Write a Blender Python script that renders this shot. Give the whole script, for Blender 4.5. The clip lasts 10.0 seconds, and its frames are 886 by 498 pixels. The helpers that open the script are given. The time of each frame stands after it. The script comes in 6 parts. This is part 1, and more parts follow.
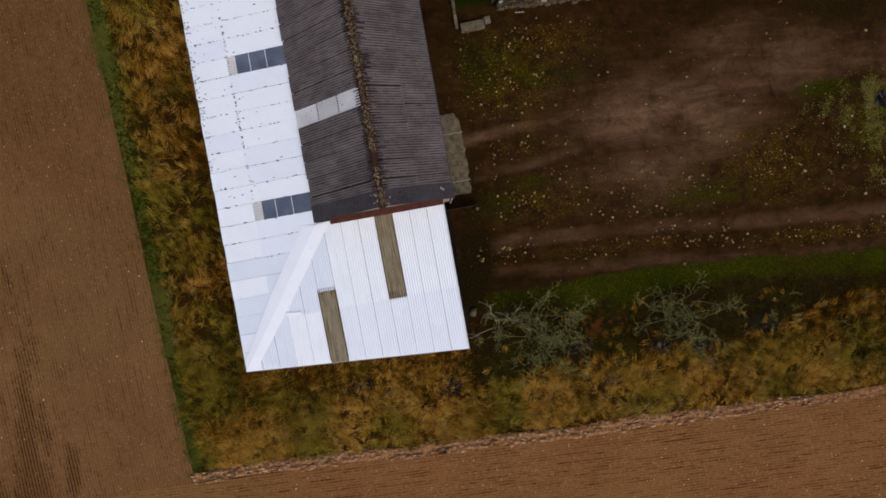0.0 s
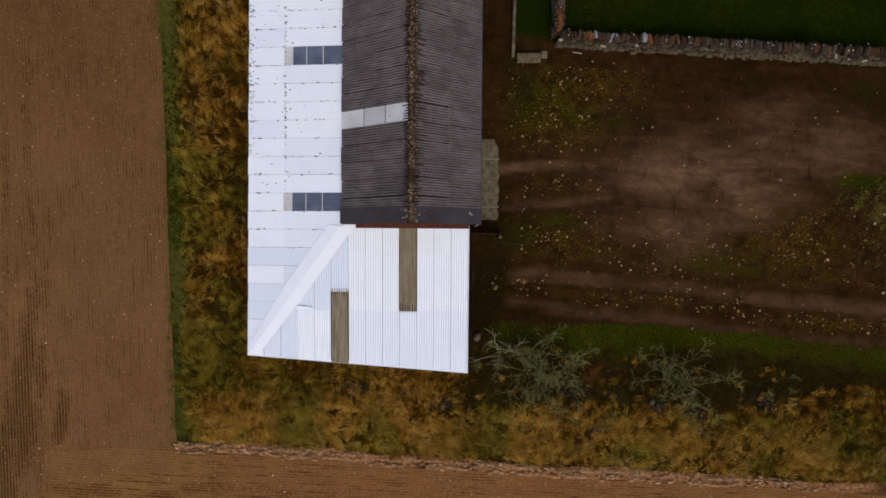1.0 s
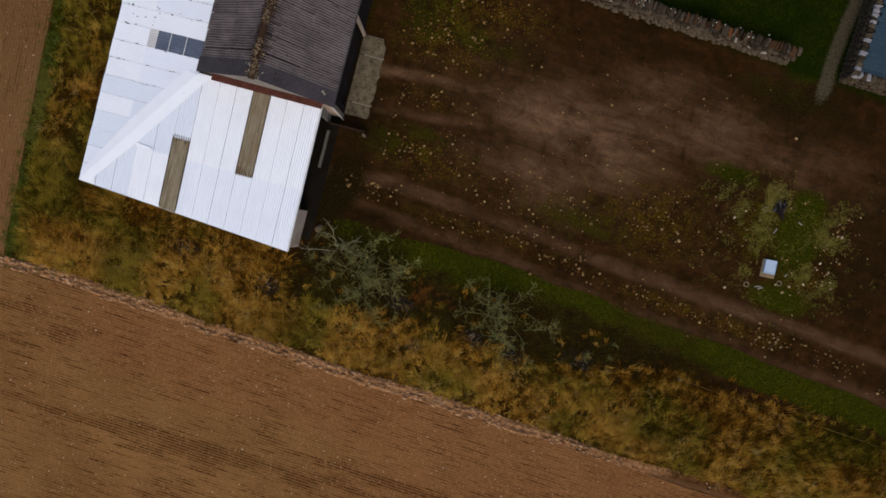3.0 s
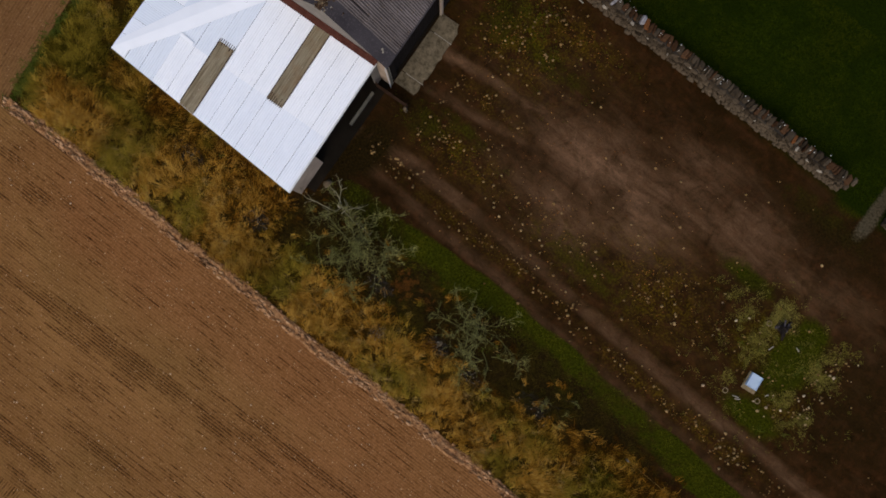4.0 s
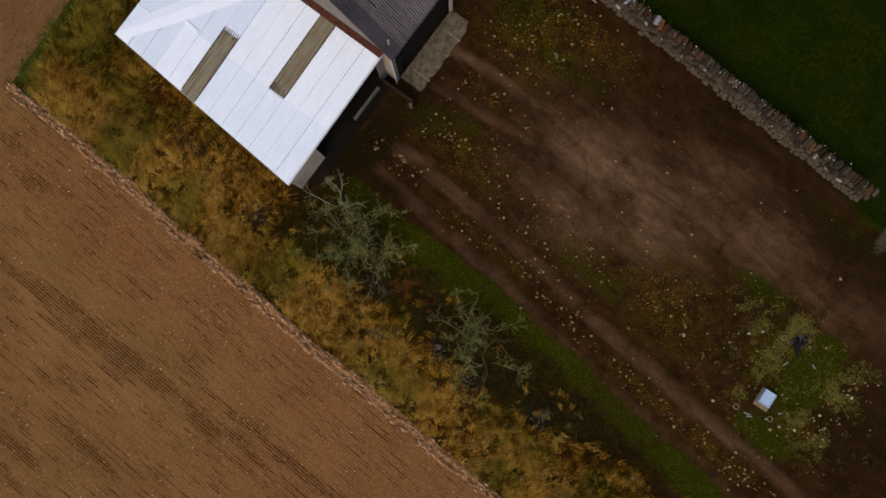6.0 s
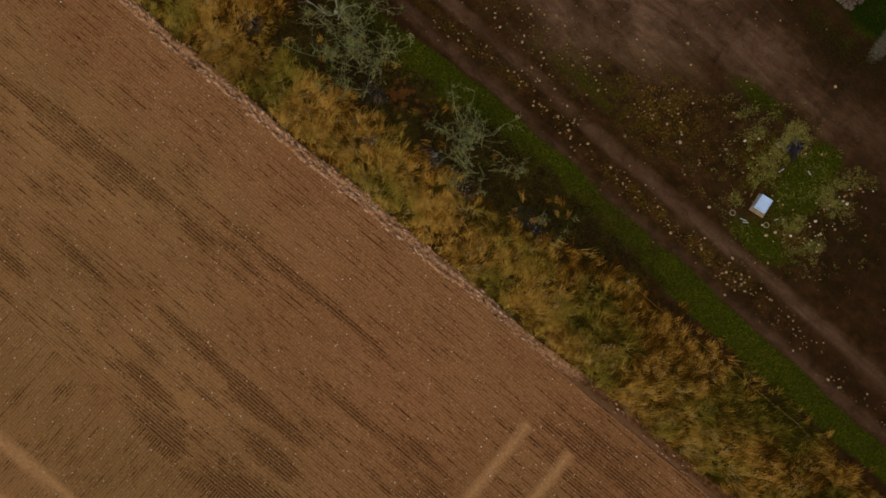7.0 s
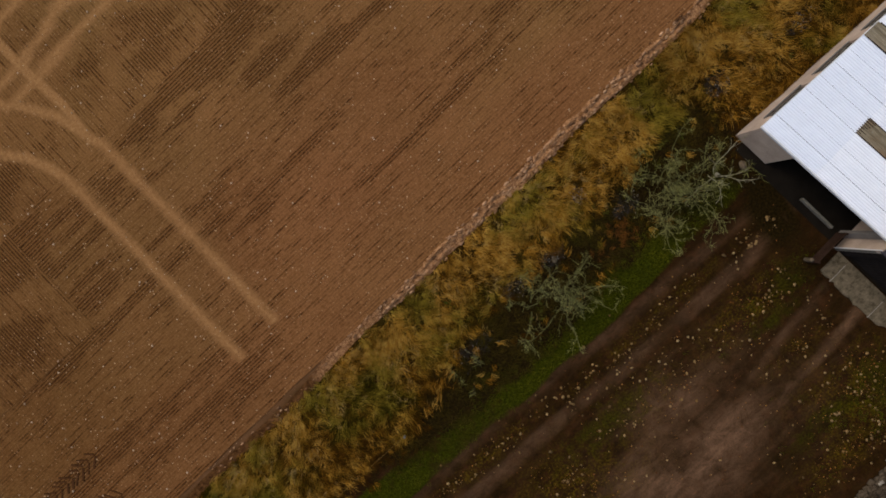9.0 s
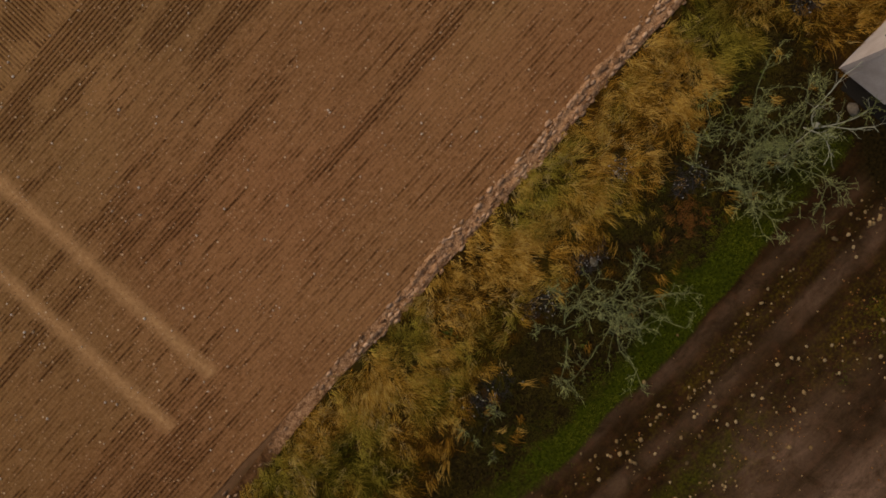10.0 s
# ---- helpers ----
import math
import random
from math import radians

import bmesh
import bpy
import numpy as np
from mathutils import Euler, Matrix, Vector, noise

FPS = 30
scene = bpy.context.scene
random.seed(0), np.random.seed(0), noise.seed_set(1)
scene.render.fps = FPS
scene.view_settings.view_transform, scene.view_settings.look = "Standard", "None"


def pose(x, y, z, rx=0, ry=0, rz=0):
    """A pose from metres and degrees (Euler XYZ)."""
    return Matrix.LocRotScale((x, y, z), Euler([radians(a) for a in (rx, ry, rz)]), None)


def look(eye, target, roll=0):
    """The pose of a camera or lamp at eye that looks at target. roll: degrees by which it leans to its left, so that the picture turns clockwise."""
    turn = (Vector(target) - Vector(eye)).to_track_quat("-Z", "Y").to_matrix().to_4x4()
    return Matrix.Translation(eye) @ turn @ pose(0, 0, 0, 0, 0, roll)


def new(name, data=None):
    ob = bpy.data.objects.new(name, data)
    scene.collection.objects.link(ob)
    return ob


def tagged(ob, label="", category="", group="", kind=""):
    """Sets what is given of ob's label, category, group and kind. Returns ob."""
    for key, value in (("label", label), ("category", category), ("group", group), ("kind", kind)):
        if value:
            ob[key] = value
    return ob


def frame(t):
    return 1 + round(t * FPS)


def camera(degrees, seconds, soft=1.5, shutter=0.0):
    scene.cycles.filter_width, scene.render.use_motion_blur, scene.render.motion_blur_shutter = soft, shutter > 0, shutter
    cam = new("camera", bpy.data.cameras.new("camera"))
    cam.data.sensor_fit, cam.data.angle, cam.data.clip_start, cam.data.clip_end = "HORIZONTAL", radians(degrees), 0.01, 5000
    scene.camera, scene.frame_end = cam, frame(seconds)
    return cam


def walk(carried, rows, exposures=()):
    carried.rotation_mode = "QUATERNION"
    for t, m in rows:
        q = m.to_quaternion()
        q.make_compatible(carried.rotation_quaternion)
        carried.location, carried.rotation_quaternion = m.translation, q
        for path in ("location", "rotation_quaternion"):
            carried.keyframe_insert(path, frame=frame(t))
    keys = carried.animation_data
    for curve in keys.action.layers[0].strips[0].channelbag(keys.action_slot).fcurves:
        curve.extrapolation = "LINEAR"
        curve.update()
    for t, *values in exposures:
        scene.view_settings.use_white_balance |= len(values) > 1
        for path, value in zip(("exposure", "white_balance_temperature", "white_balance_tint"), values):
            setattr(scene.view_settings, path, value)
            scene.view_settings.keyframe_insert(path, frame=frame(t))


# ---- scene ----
# ---------------------------------------------------------------- camera
cam = camera(74.0, 10.0, soft=1.7)
# seconds, place in metres, turn in degrees
PATH = (
    (0.0, 11.92, 6.30, 38.40, -0.31, -0.75, -5.87),
    (0.1, 11.88, 6.52, 38.50, -0.38, -0.64, -1.66),
    (0.2, 11.84, 6.74, 38.58, -0.44, -0.52, 0.65),
    (0.3, 11.81, 6.96, 38.66, -0.50, -0.42, 1.46),
    (0.5, 11.74, 7.39, 38.83, -0.61, -0.19, 2.33),
    (1.0, 11.10, 7.72, 38.78, -0.61, -0.14, 4.76),
    (1.1, 10.45, 7.39, 38.76, -0.79, -1.05, 2.42),
    (1.2, 9.78, 7.74, 38.65, -1.09, -2.32, -7.57),
    (1.3, 9.37, 7.98, 38.62, -1.10, -3.19, -14.77),
    (1.4, 9.67, 7.61, 38.63, -1.01, -2.17, -6.37),
    (1.5, 10.15, 7.03, 38.78, -0.58, -0.83, 4.92),
    (2.0, 16.68, 6.76, 39.13, -0.23, -0.33, 7.80),
    (2.5, 22.02, 5.91, 39.07, -0.36, -0.06, 9.47),
    (2.9, 22.17, 4.46, 38.89, -1.47, 0.13, 11.35),
    (3.0, 21.95, 4.39, 38.76, -1.85, 0.37, 19.18),
    (3.2, 21.61, 3.34, 38.73, -0.96, 0.09, 29.57),
    (4.3, 22.75, 2.89, 37.02, 0.44, 0.08, 39.62),
    (4.5, 22.96, 3.12, 37.03, 0.38, 0.87, 39.90),
    (5.0, 22.57, 3.16, 36.81, 0.58, 0.92, 40.15),
    (6.3, 24.53, 1.55, 36.03, 2.34, 0.96, 41.13),
    (6.5, 26.39, -0.14, 35.97, 2.19, 0.91, 41.10),
    (7.0, 31.12, -6.65, 35.52, 2.47, 0.33, 40.95),
    (7.1, 31.87, -7.37, 34.89, 2.62, 0.09, 43.15),
    (7.2, 31.92, -7.77, 34.89, 2.52, 0.22, 48.88),
    (7.3, 31.56, -8.12, 35.33, 2.55, 0.22, 58.62),
    (7.4, 31.21, -8.28, 34.86, 2.24, -0.99, 69.56),
    (7.5, 31.09, -7.90, 35.56, 1.98, -0.73, 80.44),
    (7.6, 30.75, -7.23, 36.13, 1.83, 0.19, 87.13),
    (7.7, 30.29, -7.10, 36.65, 1.61, -0.09, 89.85),
    (7.8, 30.60, -7.44, 36.45, 1.21, -0.77, 93.14),
    (7.9, 30.90, -7.78, 36.26, 0.81, -1.46, 97.63),
    (8.0, 31.20, -8.12, 36.06, 0.42, -2.15, 107.83),
    (8.3, 29.67, -7.56, 36.74, -1.51, -0.06, 132.27),
    (8.4, 29.26, -7.72, 36.59, -2.19, -0.06, 137.69),
    (8.5, 29.09, -7.60, 36.66, -2.41, 0.04, 138.38),
    (9.0, 29.12, -7.61, 35.02, -2.53, 0.29, 137.45),
    (9.5, 28.80, -7.28, 30.22, -2.50, 1.07, 135.64),
    (10.0, 28.83, -6.70, 25.06, -1.75, 1.48, 133.37),
)
walk(cam, [(r[0], pose(*r[1:])) for r in PATH], exposures=((0.0, 0.0), (10.0, 0.0)))

# ---------------------------------------------------------------- world and sun
world = bpy.data.worlds.new("overcast_sky")
scene.world = world
world.use_nodes = True
wt = world.node_tree
sky = wt.nodes.new("ShaderNodeTexSky")
sky.sky_type, sky.sun_disc = "NISHITA", False
sky.sun_elevation, sky.sun_rotation = radians(48), radians(165)
sky.air_density, sky.dust_density, sky.ozone_density = 1.0, 3.0, 1.0
wt.links.new(sky.outputs[0], wt.nodes["Background"].inputs[0])
wt.nodes["Background"].inputs[1].default_value = 0.165
sun = new("sun", bpy.data.lights.new("sun", "SUN"))
sun.data.energy, sun.data.angle, sun.data.color = 0.9, radians(35), (1.0, 0.94, 0.86)
sun.matrix_world = look((40 * math.sin(radians(165)), 40 * math.cos(radians(165)), 44), (0, 0, 0))

# ---------------------------------------------------------------- material helpers


class Mat:
    """A node material with short ways to add nodes."""

    def __init__(self, name, rough=0.85, metal=0.0, gloss=0.0):
        self.m = bpy.data.materials.new(name)
        self.m.use_nodes = True
        self.t = self.m.node_tree
        self.b = self.t.nodes["Principled BSDF"]
        self.b.inputs["Roughness"].default_value = rough
        self.b.inputs["Metallic"].default_value = metal
        self.b.inputs["Specular IOR Level"].default_value = gloss

    def node(self, kind):
        return self.t.nodes.new(kind)

    def put(self, value, socket):
        if isinstance(value, bpy.types.NodeSocket):
            self.t.links.new(value, socket)
        elif isinstance(value, tuple) and len(value) == 3 and socket.type == "RGBA":
            socket.default_value = (*value, 1)
        else:
            socket.default_value = value

    def place(self, scale=(1, 1, 1), world_space=True):
        src = self.node("ShaderNodeNewGeometry").outputs["Position"] if world_space else self.node("ShaderNodeTexCoord").outputs["Object"]
        mp = self.node("ShaderNodeMapping")
        mp.inputs["Scale"].default_value = scale
        self.t.links.new(src, mp.inputs["Vector"])
        return mp.outputs[0]

    def noise(self, scale, detail=4.0, at=None, rough=0.6, distort=0.0):
        n = self.node("ShaderNodeTexNoise")
        n.inputs["Scale"].default_value, n.inputs["Detail"].default_value = scale, detail
        n.inputs["Roughness"].default_value, n.inputs["Distortion"].default_value = rough, distort
        self.t.links.new(at if at is not None else self.place(), n.inputs["Vector"])
        return n.outputs[0]

    def crumbs(self, scale, share, size=0.34):
        """1 on small round grains, on that share of the cells; 0 between them."""
        v = self.node("ShaderNodeTexVoronoi")
        v.inputs["Scale"].default_value = scale
        self.t.links.new(self.place(), v.inputs["Vector"])
        pick = self.node("ShaderNodeSeparateColor")
        self.t.links.new(v.outputs["Color"], pick.inputs[0])
        return self.math("MULTIPLY", self.ramp(v.outputs["Distance"], size, size * 0.55), self.ramp(pick.outputs[0], 1 - share, 1 - share + 0.02))

    def ramp(self, fac, lo, hi, a=0.0, b=1.0):
        n = self.node("ShaderNodeMapRange")
        n.clamp = True
        self.put(fac, n.inputs[0])
        for k, v in zip((1, 2, 3, 4), (lo, hi, a, b)):
            n.inputs[k].default_value = v
        return n.outputs[0]

    def math(self, op, a, b=0.0):
        n = self.node("ShaderNodeMath")
        n.operation = op
        self.put(a, n.inputs[0])
        self.put(b, n.inputs[1])
        return n.outputs[0]

    def mix(self, fac, a, b):
        n = self.node("ShaderNodeMix")
        n.data_type = "RGBA"
        self.put(fac, n.inputs[0])
        self.put(a, n.inputs[6])
        self.put(b, n.inputs[7])
        return n.outputs[2]

    def attr(self, name):
        n = self.node("ShaderNodeAttribute")
        n.attribute_name = name
        return n.outputs["Fac"]

    def rand(self):
        return self.node("ShaderNodeObjectInfo").outputs["Random"]

    def island(self):
        return self.node("ShaderNodeNewGeometry").outputs["Random Per Island"]

    def finish(self, colour, bump=None, strength=0.4, dist=0.02, rough=None):
        self.put(colour, self.b.inputs["Base Color"])
        if bump is not None:
            n = self.node("ShaderNodeBump")
            n.inputs["Strength"].default_value, n.inputs["Distance"].default_value = strength, dist
            self.t.links.new(bump, n.inputs["Height"])
            self.t.links.new(n.outputs[0], self.b.inputs["Normal"])
        if rough is not None:
            self.put(rough, self.b.inputs["Roughness"])
        return self.m


def simple(name, dark, light, scale=6.0, rough=0.85, metal=0.0, bump=0.3, dist=0.01, rnd=0.0, fine=40.0):
    """Two tones mixed by a coarse and a fine noise, with an optional tone of its own for each object."""
    m = Mat(name, rough, metal)
    at = m.place(world_space=False)
    n = m.math("ADD", m.math("MULTIPLY", m.noise(scale, 5, at), 0.6), m.math("MULTIPLY", m.noise(fine, 3, at), 0.4))
    fac = m.ramp(n, 0.3, 0.7)
    if rnd:
        fac = m.math("ADD", m.math("MULTIPLY", fac, 1 - rnd), m.math("MULTIPLY", m.rand(), rnd))
    return m.finish(m.mix(fac, dark, light), n, bump, dist)


# ---------------------------------------------------------------- materials
def ground_material():
    m = Mat("ground_cover", 0.95)
    big, mid, fine, grit = m.noise(0.25, 5), m.noise(1.1, 7, distort=0.5, rough=0.65), m.noise(7, 5), m.noise(18, 4)
    dirt = m.mix(m.ramp(m.math("ADD", m.math("MULTIPLY", big, 0.6), m.math("MULTIPLY", mid, 0.4)), 0.3, 0.7), (0.0090, 0.0045, 0.0015), (0.0295, 0.0138, 0.0048))
    sweep = m.noise(1.0, 7, m.place((0.30, 1.3, 1.0)), 0.7, 0.6)
    cloud = m.noise(0.7, 8, rough=0.72, distort=0.9)
    dirt = m.mix(m.ramp(sweep, 0.50, 0.72, 0, 0.5), dirt, (0.046, 0.0225, 0.0098))
    dirt = m.mix(m.ramp(cloud, 0.48, 0.34, 0, 0.7), dirt, (0.0085, 0.0046, 0.0014))
    dirt = m.mix(m.ramp(grit, 0.58, 0.75, 0, 0.35), dirt, (0.070, 0.035, 0.0105))
    dirt = m.mix(m.ramp(grit, 0.42, 0.3, 0, 0.35), dirt, (0.007, 0.0035, 0.0012))
    dirt = m.mix(m.ramp(m.noise(1.3, 7, rough=0.75), 0.48, 0.68, 0, 0.65), dirt, (0.054, 0.0200, 0.0072))
    light = m.mix(m.ramp(m.math("ADD", m.math("MULTIPLY", sweep, 0.75), m.math("MULTIPLY", fine, 0.25)), 0.34, 0.66), (0.056, 0.029, 0.0145), (0.190, 0.102, 0.052))
    c = m.mix(m.math("MULTIPLY", m.attr("pale"), m.ramp(cloud, 0.32, 0.58, 0.35, 1)), dirt, light)
    moss = m.mix(m.ramp(fine, 0.35, 0.66), (0.012, 0.0080, 0.0008), (0.108, 0.063, 0.0052))
    c = m.mix(m.math("MULTIPLY", m.attr("moss"), m.ramp(m.math("ADD", m.math("MULTIPLY", mid, 0.6), m.math("MULTIPLY", fine, 0.4)), 0.45, 0.62)), c, moss)
    green = m.mix(m.ramp(fine, 0.3, 0.7), (0.006, 0.0075, 0.0005), (0.040, 0.042, 0.0026))
    c = m.mix(m.ramp(m.math("ADD", m.attr("green"), m.math("MULTIPLY", m.math("SUBTRACT", mid, 0.5), 0.7)), 0.25, 0.65), c, green)
    lawn = m.mix(m.ramp(fine, 0.3, 0.7), (0.0038, 0.0068, 0.0006), (0.0125, 0.0185, 0.0012))
    c = m.mix(m.attr("lawn"), c, lawn)
    # straw ground kept near black to hold the shade in gaps between tufts
    straw = m.mix(m.ramp(fine, 0.36, 0.7), (0.009, 0.0045, 0.0010), (0.055, 0.026, 0.0045))
    straw = m.mix(m.ramp(big, 0.45, 0.65, 0, 0.6), straw, (0.022, 0.018, 0.003))
    c = m.mix(m.ramp(m.math("ADD", m.attr("straw"), m.math("MULTIPLY", m.math("SUBTRACT", mid, 0.5), 0.5)), 0.35, 0.6), c, straw)
    # dark litter colour, which also holds the shade under shrubs and beside the barn
    shade_litter = m.mix(m.ramp(fine, 0.35, 0.7), (0.006, 0.0038, 0.0010), (0.024, 0.0145, 0.0045))
    c = m.mix(m.math("MULTIPLY", m.ramp(m.attr("shade_litter"), 0.1, 0.6), m.ramp(mid, 0.2, 0.42, 0.5, 1)), c, shade_litter)
    soil = m.mix(m.ramp(mid, 0.3, 0.7), (0.085, 0.040, 0.016), (0.14, 0.068, 0.028))
    c = m.mix(m.attr("soil"), c, soil)
    gravel = m.mix(m.ramp(fine, 0.3, 0.7), (0.026, 0.0200, 0.0095), (0.078, 0.062, 0.037))
    c = m.mix(m.ramp(m.math("ADD", m.attr("gravel"), m.math("MULTIPLY", m.math("SUBTRACT", fine, 0.5), 0.6)), 0.35, 0.7), c, gravel)
    h = m.math("ADD", m.math("MULTIPLY", fine, 0.7), m.math("MULTIPLY", grit, 0.3))
    return m.finish(c, h, 0.8, 0.06)


def field_material(name="drilled_soil", tone=(1.0, 1.0, 1.0), dashes=1.0):
    def t(r, g, b):
        return (r * tone[0], g * tone[1], b * tone[2])

    m = Mat(name, 0.95)
    big, mid, fine, grit = m.noise(0.16, 4), m.noise(1.1, 6, distort=0.6), m.noise(5, 5), m.noise(11, 3, rough=0.75)
    dry = m.mix(m.ramp(big, 0.35, 0.65), t(0.143, 0.0655, 0.0190), t(0.213, 0.1050, 0.0320))
    dry = m.mix(m.ramp(fine, 0.3, 0.75, 0, 0.55), dry, t(0.240, 0.116, 0.043))
    dry = m.mix(m.ramp(m.noise(0.09, 4), 0.45, 0.62, 0, 0.45), dry, m.mix(m.ramp(fine, 0.3, 0.7), t(0.125, 0.068, 0.0195), t(0.185, 0.104, 0.033)))
    dry = m.mix(m.math("MULTIPLY", m.attr("ruddy"), 0.62), dry, m.mix(m.ramp(fine, 0.3, 0.75), t(0.155, 0.056, 0.0195), t(0.255, 0.104, 0.040)))
    # darker soil, with lens falloff towards the view's edges painted in
    dry = m.mix(m.math("MULTIPLY", m.attr("dimmed"), m.ramp(mid, 0.3, 0.65, 0.55, 1.0)), dry, m.mix(m.ramp(fine, 0.3, 0.75), t(0.096, 0.040, 0.0120), t(0.150, 0.068, 0.0210)))
    # damp soil colour, used for the shade in the furrows as well
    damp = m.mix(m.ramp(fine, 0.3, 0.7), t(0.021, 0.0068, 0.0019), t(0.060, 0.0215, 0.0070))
    grain = m.noise(4.2, 4, rough=0.75)
    wet = m.ramp(m.math("ADD", m.math("ADD", m.attr("damp"), m.math("MULTIPLY", m.math("SUBTRACT", grain, 0.5), 1.6)), m.math("MULTIPLY", m.math("SUBTRACT", mid, 0.5), 1.0)), 0.28, 0.85)
    co = m.node("ShaderNodeCombineXYZ")
    m.put(m.math("MULTIPLY", m.attr("along"), 0.5), co.inputs[0])
    m.put(m.math("MULTIPLY", m.attr("row"), 0.62), co.inputs[1])
    wide = m.node("ShaderNodeCombineXYZ")
    m.put(m.math("MULTIPLY", m.attr("along"), 0.3), wide.inputs[0])
    m.put(m.math("MULTIPLY", m.attr("row"), 0.11), wide.inputs[1])
    dash = m.ramp(m.noise(1.0, 3, co.outputs[0], 0.7), 0.46, 0.62)
    shown = m.ramp(m.noise(1.0, 4, wide.outputs[0], 0.65), 0.36, 0.60, 0.22 * dashes, dashes)
    broken = m.ramp(m.noise(13, 3, rough=0.7), 0.32, 0.56, 0.62, 1.0)
    # furrow shade put into the colour of every groove, deeper where damp
    groove_shade = m.math("MULTIPLY", m.math("MULTIPLY", m.ramp(m.attr("furrow"), 0.10, 0.68), broken), m.ramp(m.math("ADD", wet, m.math("MULTIPLY", dash, shown)), 0.0, 1.0, 0.14, 1.0))
    c = m.mix(m.math("MAXIMUM", groove_shade, m.math("MULTIPLY", wet, 0.26)), dry, damp)
    c = m.mix(m.math("MULTIPLY", m.attr("rolled"), m.ramp(mid, 0.2, 0.6, 0.6, 1.0)), c, m.mix(m.ramp(fine, 0.3, 0.7), t(0.222, 0.108, 0.037), t(0.33, 0.168, 0.062)))
    c = m.mix(m.ramp(grit, 0.58, 0.72, 0, 0.6), c, t(0.28, 0.150, 0.062))
    c = m.mix(m.ramp(grit, 0.42, 0.32, 0, 0.4), c, t(0.060, 0.024, 0.009))
    c = m.mix(m.math("MULTIPLY", m.crumbs(7.0, 0.16), 0.6), c, t(0.34, 0.195, 0.092))
    c = m.mix(m.math("MULTIPLY", m.crumbs(9.5, 0.20), 0.56), c, t(0.050, 0.019, 0.007))
    c = m.mix(m.math("MULTIPLY", m.crumbs(4.3, 0.04, 0.24), 0.8), c, t(0.44, 0.285, 0.150))
    h = m.math("ADD", m.math("MULTIPLY", fine, 0.6), m.math("MULTIPLY", grit, 0.5))
    return m.finish(c, h, 0.7, 0.04)


def grass_material(name, stops, scale=0.5, own=0.55, tint=((0.02, 0.012, 0.002), (0.36, 0.22, 0.06))):
    """Blades whose tone follows patches on the ground and differs a little from blade to blade."""
    m = Mat(name, 0.8)
    patch, fine = m.noise(scale, 4, distort=0.5), m.noise(2.4, 3)
    f = m.math("ADD", m.math("MULTIPLY", patch, 0.75), m.math("MULTIPLY", fine, 0.25))
    c = m.mix(m.ramp(f, 0.30, 0.46), stops[0], stops[1])
    c = m.mix(m.ramp(f, 0.44, 0.56), c, stops[2])
    c = m.mix(m.ramp(m.noise(0.17, 3), 0.46, 0.62, 0, 0.8), c, stops[3])
    c = m.mix(m.math("MULTIPLY", m.island(), own), c, m.mix(m.island(), *tint))
    return m.finish(c)


def white_sheet_material(name, base, dirty, grime=0.25):
    m = Mat(name, 0.5, 0.0, 0.2)
    at = m.place(world_space=False)
    n, s = m.noise(0.9, 5, at), m.noise(22, 4, at)
    c = m.mix(m.math("MULTIPLY", m.ramp(n, 0.45, 0.8), grime), base, dirty)
    c = m.mix(m.math("MULTIPLY", m.rand(), 0.12), c, (base[0] * 0.86, base[1] * 0.88, base[2] * 0.92))
    c = m.mix(m.ramp(s, 0.66, 0.8, 0, 0.25), c, dirty)
    run = m.noise(1.0, 3, m.place((4.0, 0.6, 1.0), False), 0.6)
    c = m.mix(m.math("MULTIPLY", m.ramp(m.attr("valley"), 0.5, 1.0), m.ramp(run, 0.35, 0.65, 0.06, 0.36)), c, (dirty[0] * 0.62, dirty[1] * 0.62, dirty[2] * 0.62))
    return m.finish(c, s, 0.1, 0.004)


def dark_sheet_material(name, a, b, speck):
    m = Mat(name, 0.85)
    at = m.place(world_space=False)
    n, s, g = m.noise(0.7, 5, at), m.noise(11, 5, at), m.noise(60, 3, at)
    c = m.mix(m.ramp(n, 0.3, 0.7), a, b)
    c = m.mix(m.math("MULTIPLY", m.rand(), 0.4), c, (a[0] * 0.7, a[1] * 0.68, a[2] * 0.66))
    c = m.mix(m.ramp(s, 0.56, 0.74, 0, 0.5), c, speck)
    return m.finish(c, m.math("ADD", s, m.math("MULTIPLY", g, 0.5)), 0.35, 0.01)


def weathered_roof_material():
    """Dark sheet with shade painted as broken dark lines in its valleys, stains and pale specks; lines run down the
    slope.
    """
    m = Mat("weathered_dark_sheet", 0.85)
    at, lines = m.place(world_space=False), m.place((0.9, 5.0, 0.9), False)
    n, s, g, k = m.noise(0.7, 5, at), m.noise(9, 5, at), m.noise(60, 3, at), m.noise(1.0, 3, lines, 0.7)
    c = m.mix(m.ramp(n, 0.3, 0.7), (0.092, 0.075, 0.071), (0.172, 0.143, 0.134))
    c = m.mix(m.math("MULTIPLY", m.rand(), 0.26), c, (0.048, 0.038, 0.036))
    c = m.mix(m.ramp(s, 0.58, 0.76, 0, 0.45), c, (0.22, 0.18, 0.165))
    # valley shade put into the colour, broken up by noise
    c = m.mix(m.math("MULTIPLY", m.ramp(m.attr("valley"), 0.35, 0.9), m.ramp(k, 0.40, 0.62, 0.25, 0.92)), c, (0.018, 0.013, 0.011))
    c = m.mix(m.ramp(s, 0.40, 0.29, 0, 0.8), c, (0.018, 0.012, 0.010))
    return m.finish(c, m.math("ADD", s, m.math("MULTIPLY", g, 0.5)), 0.35, 0.01)


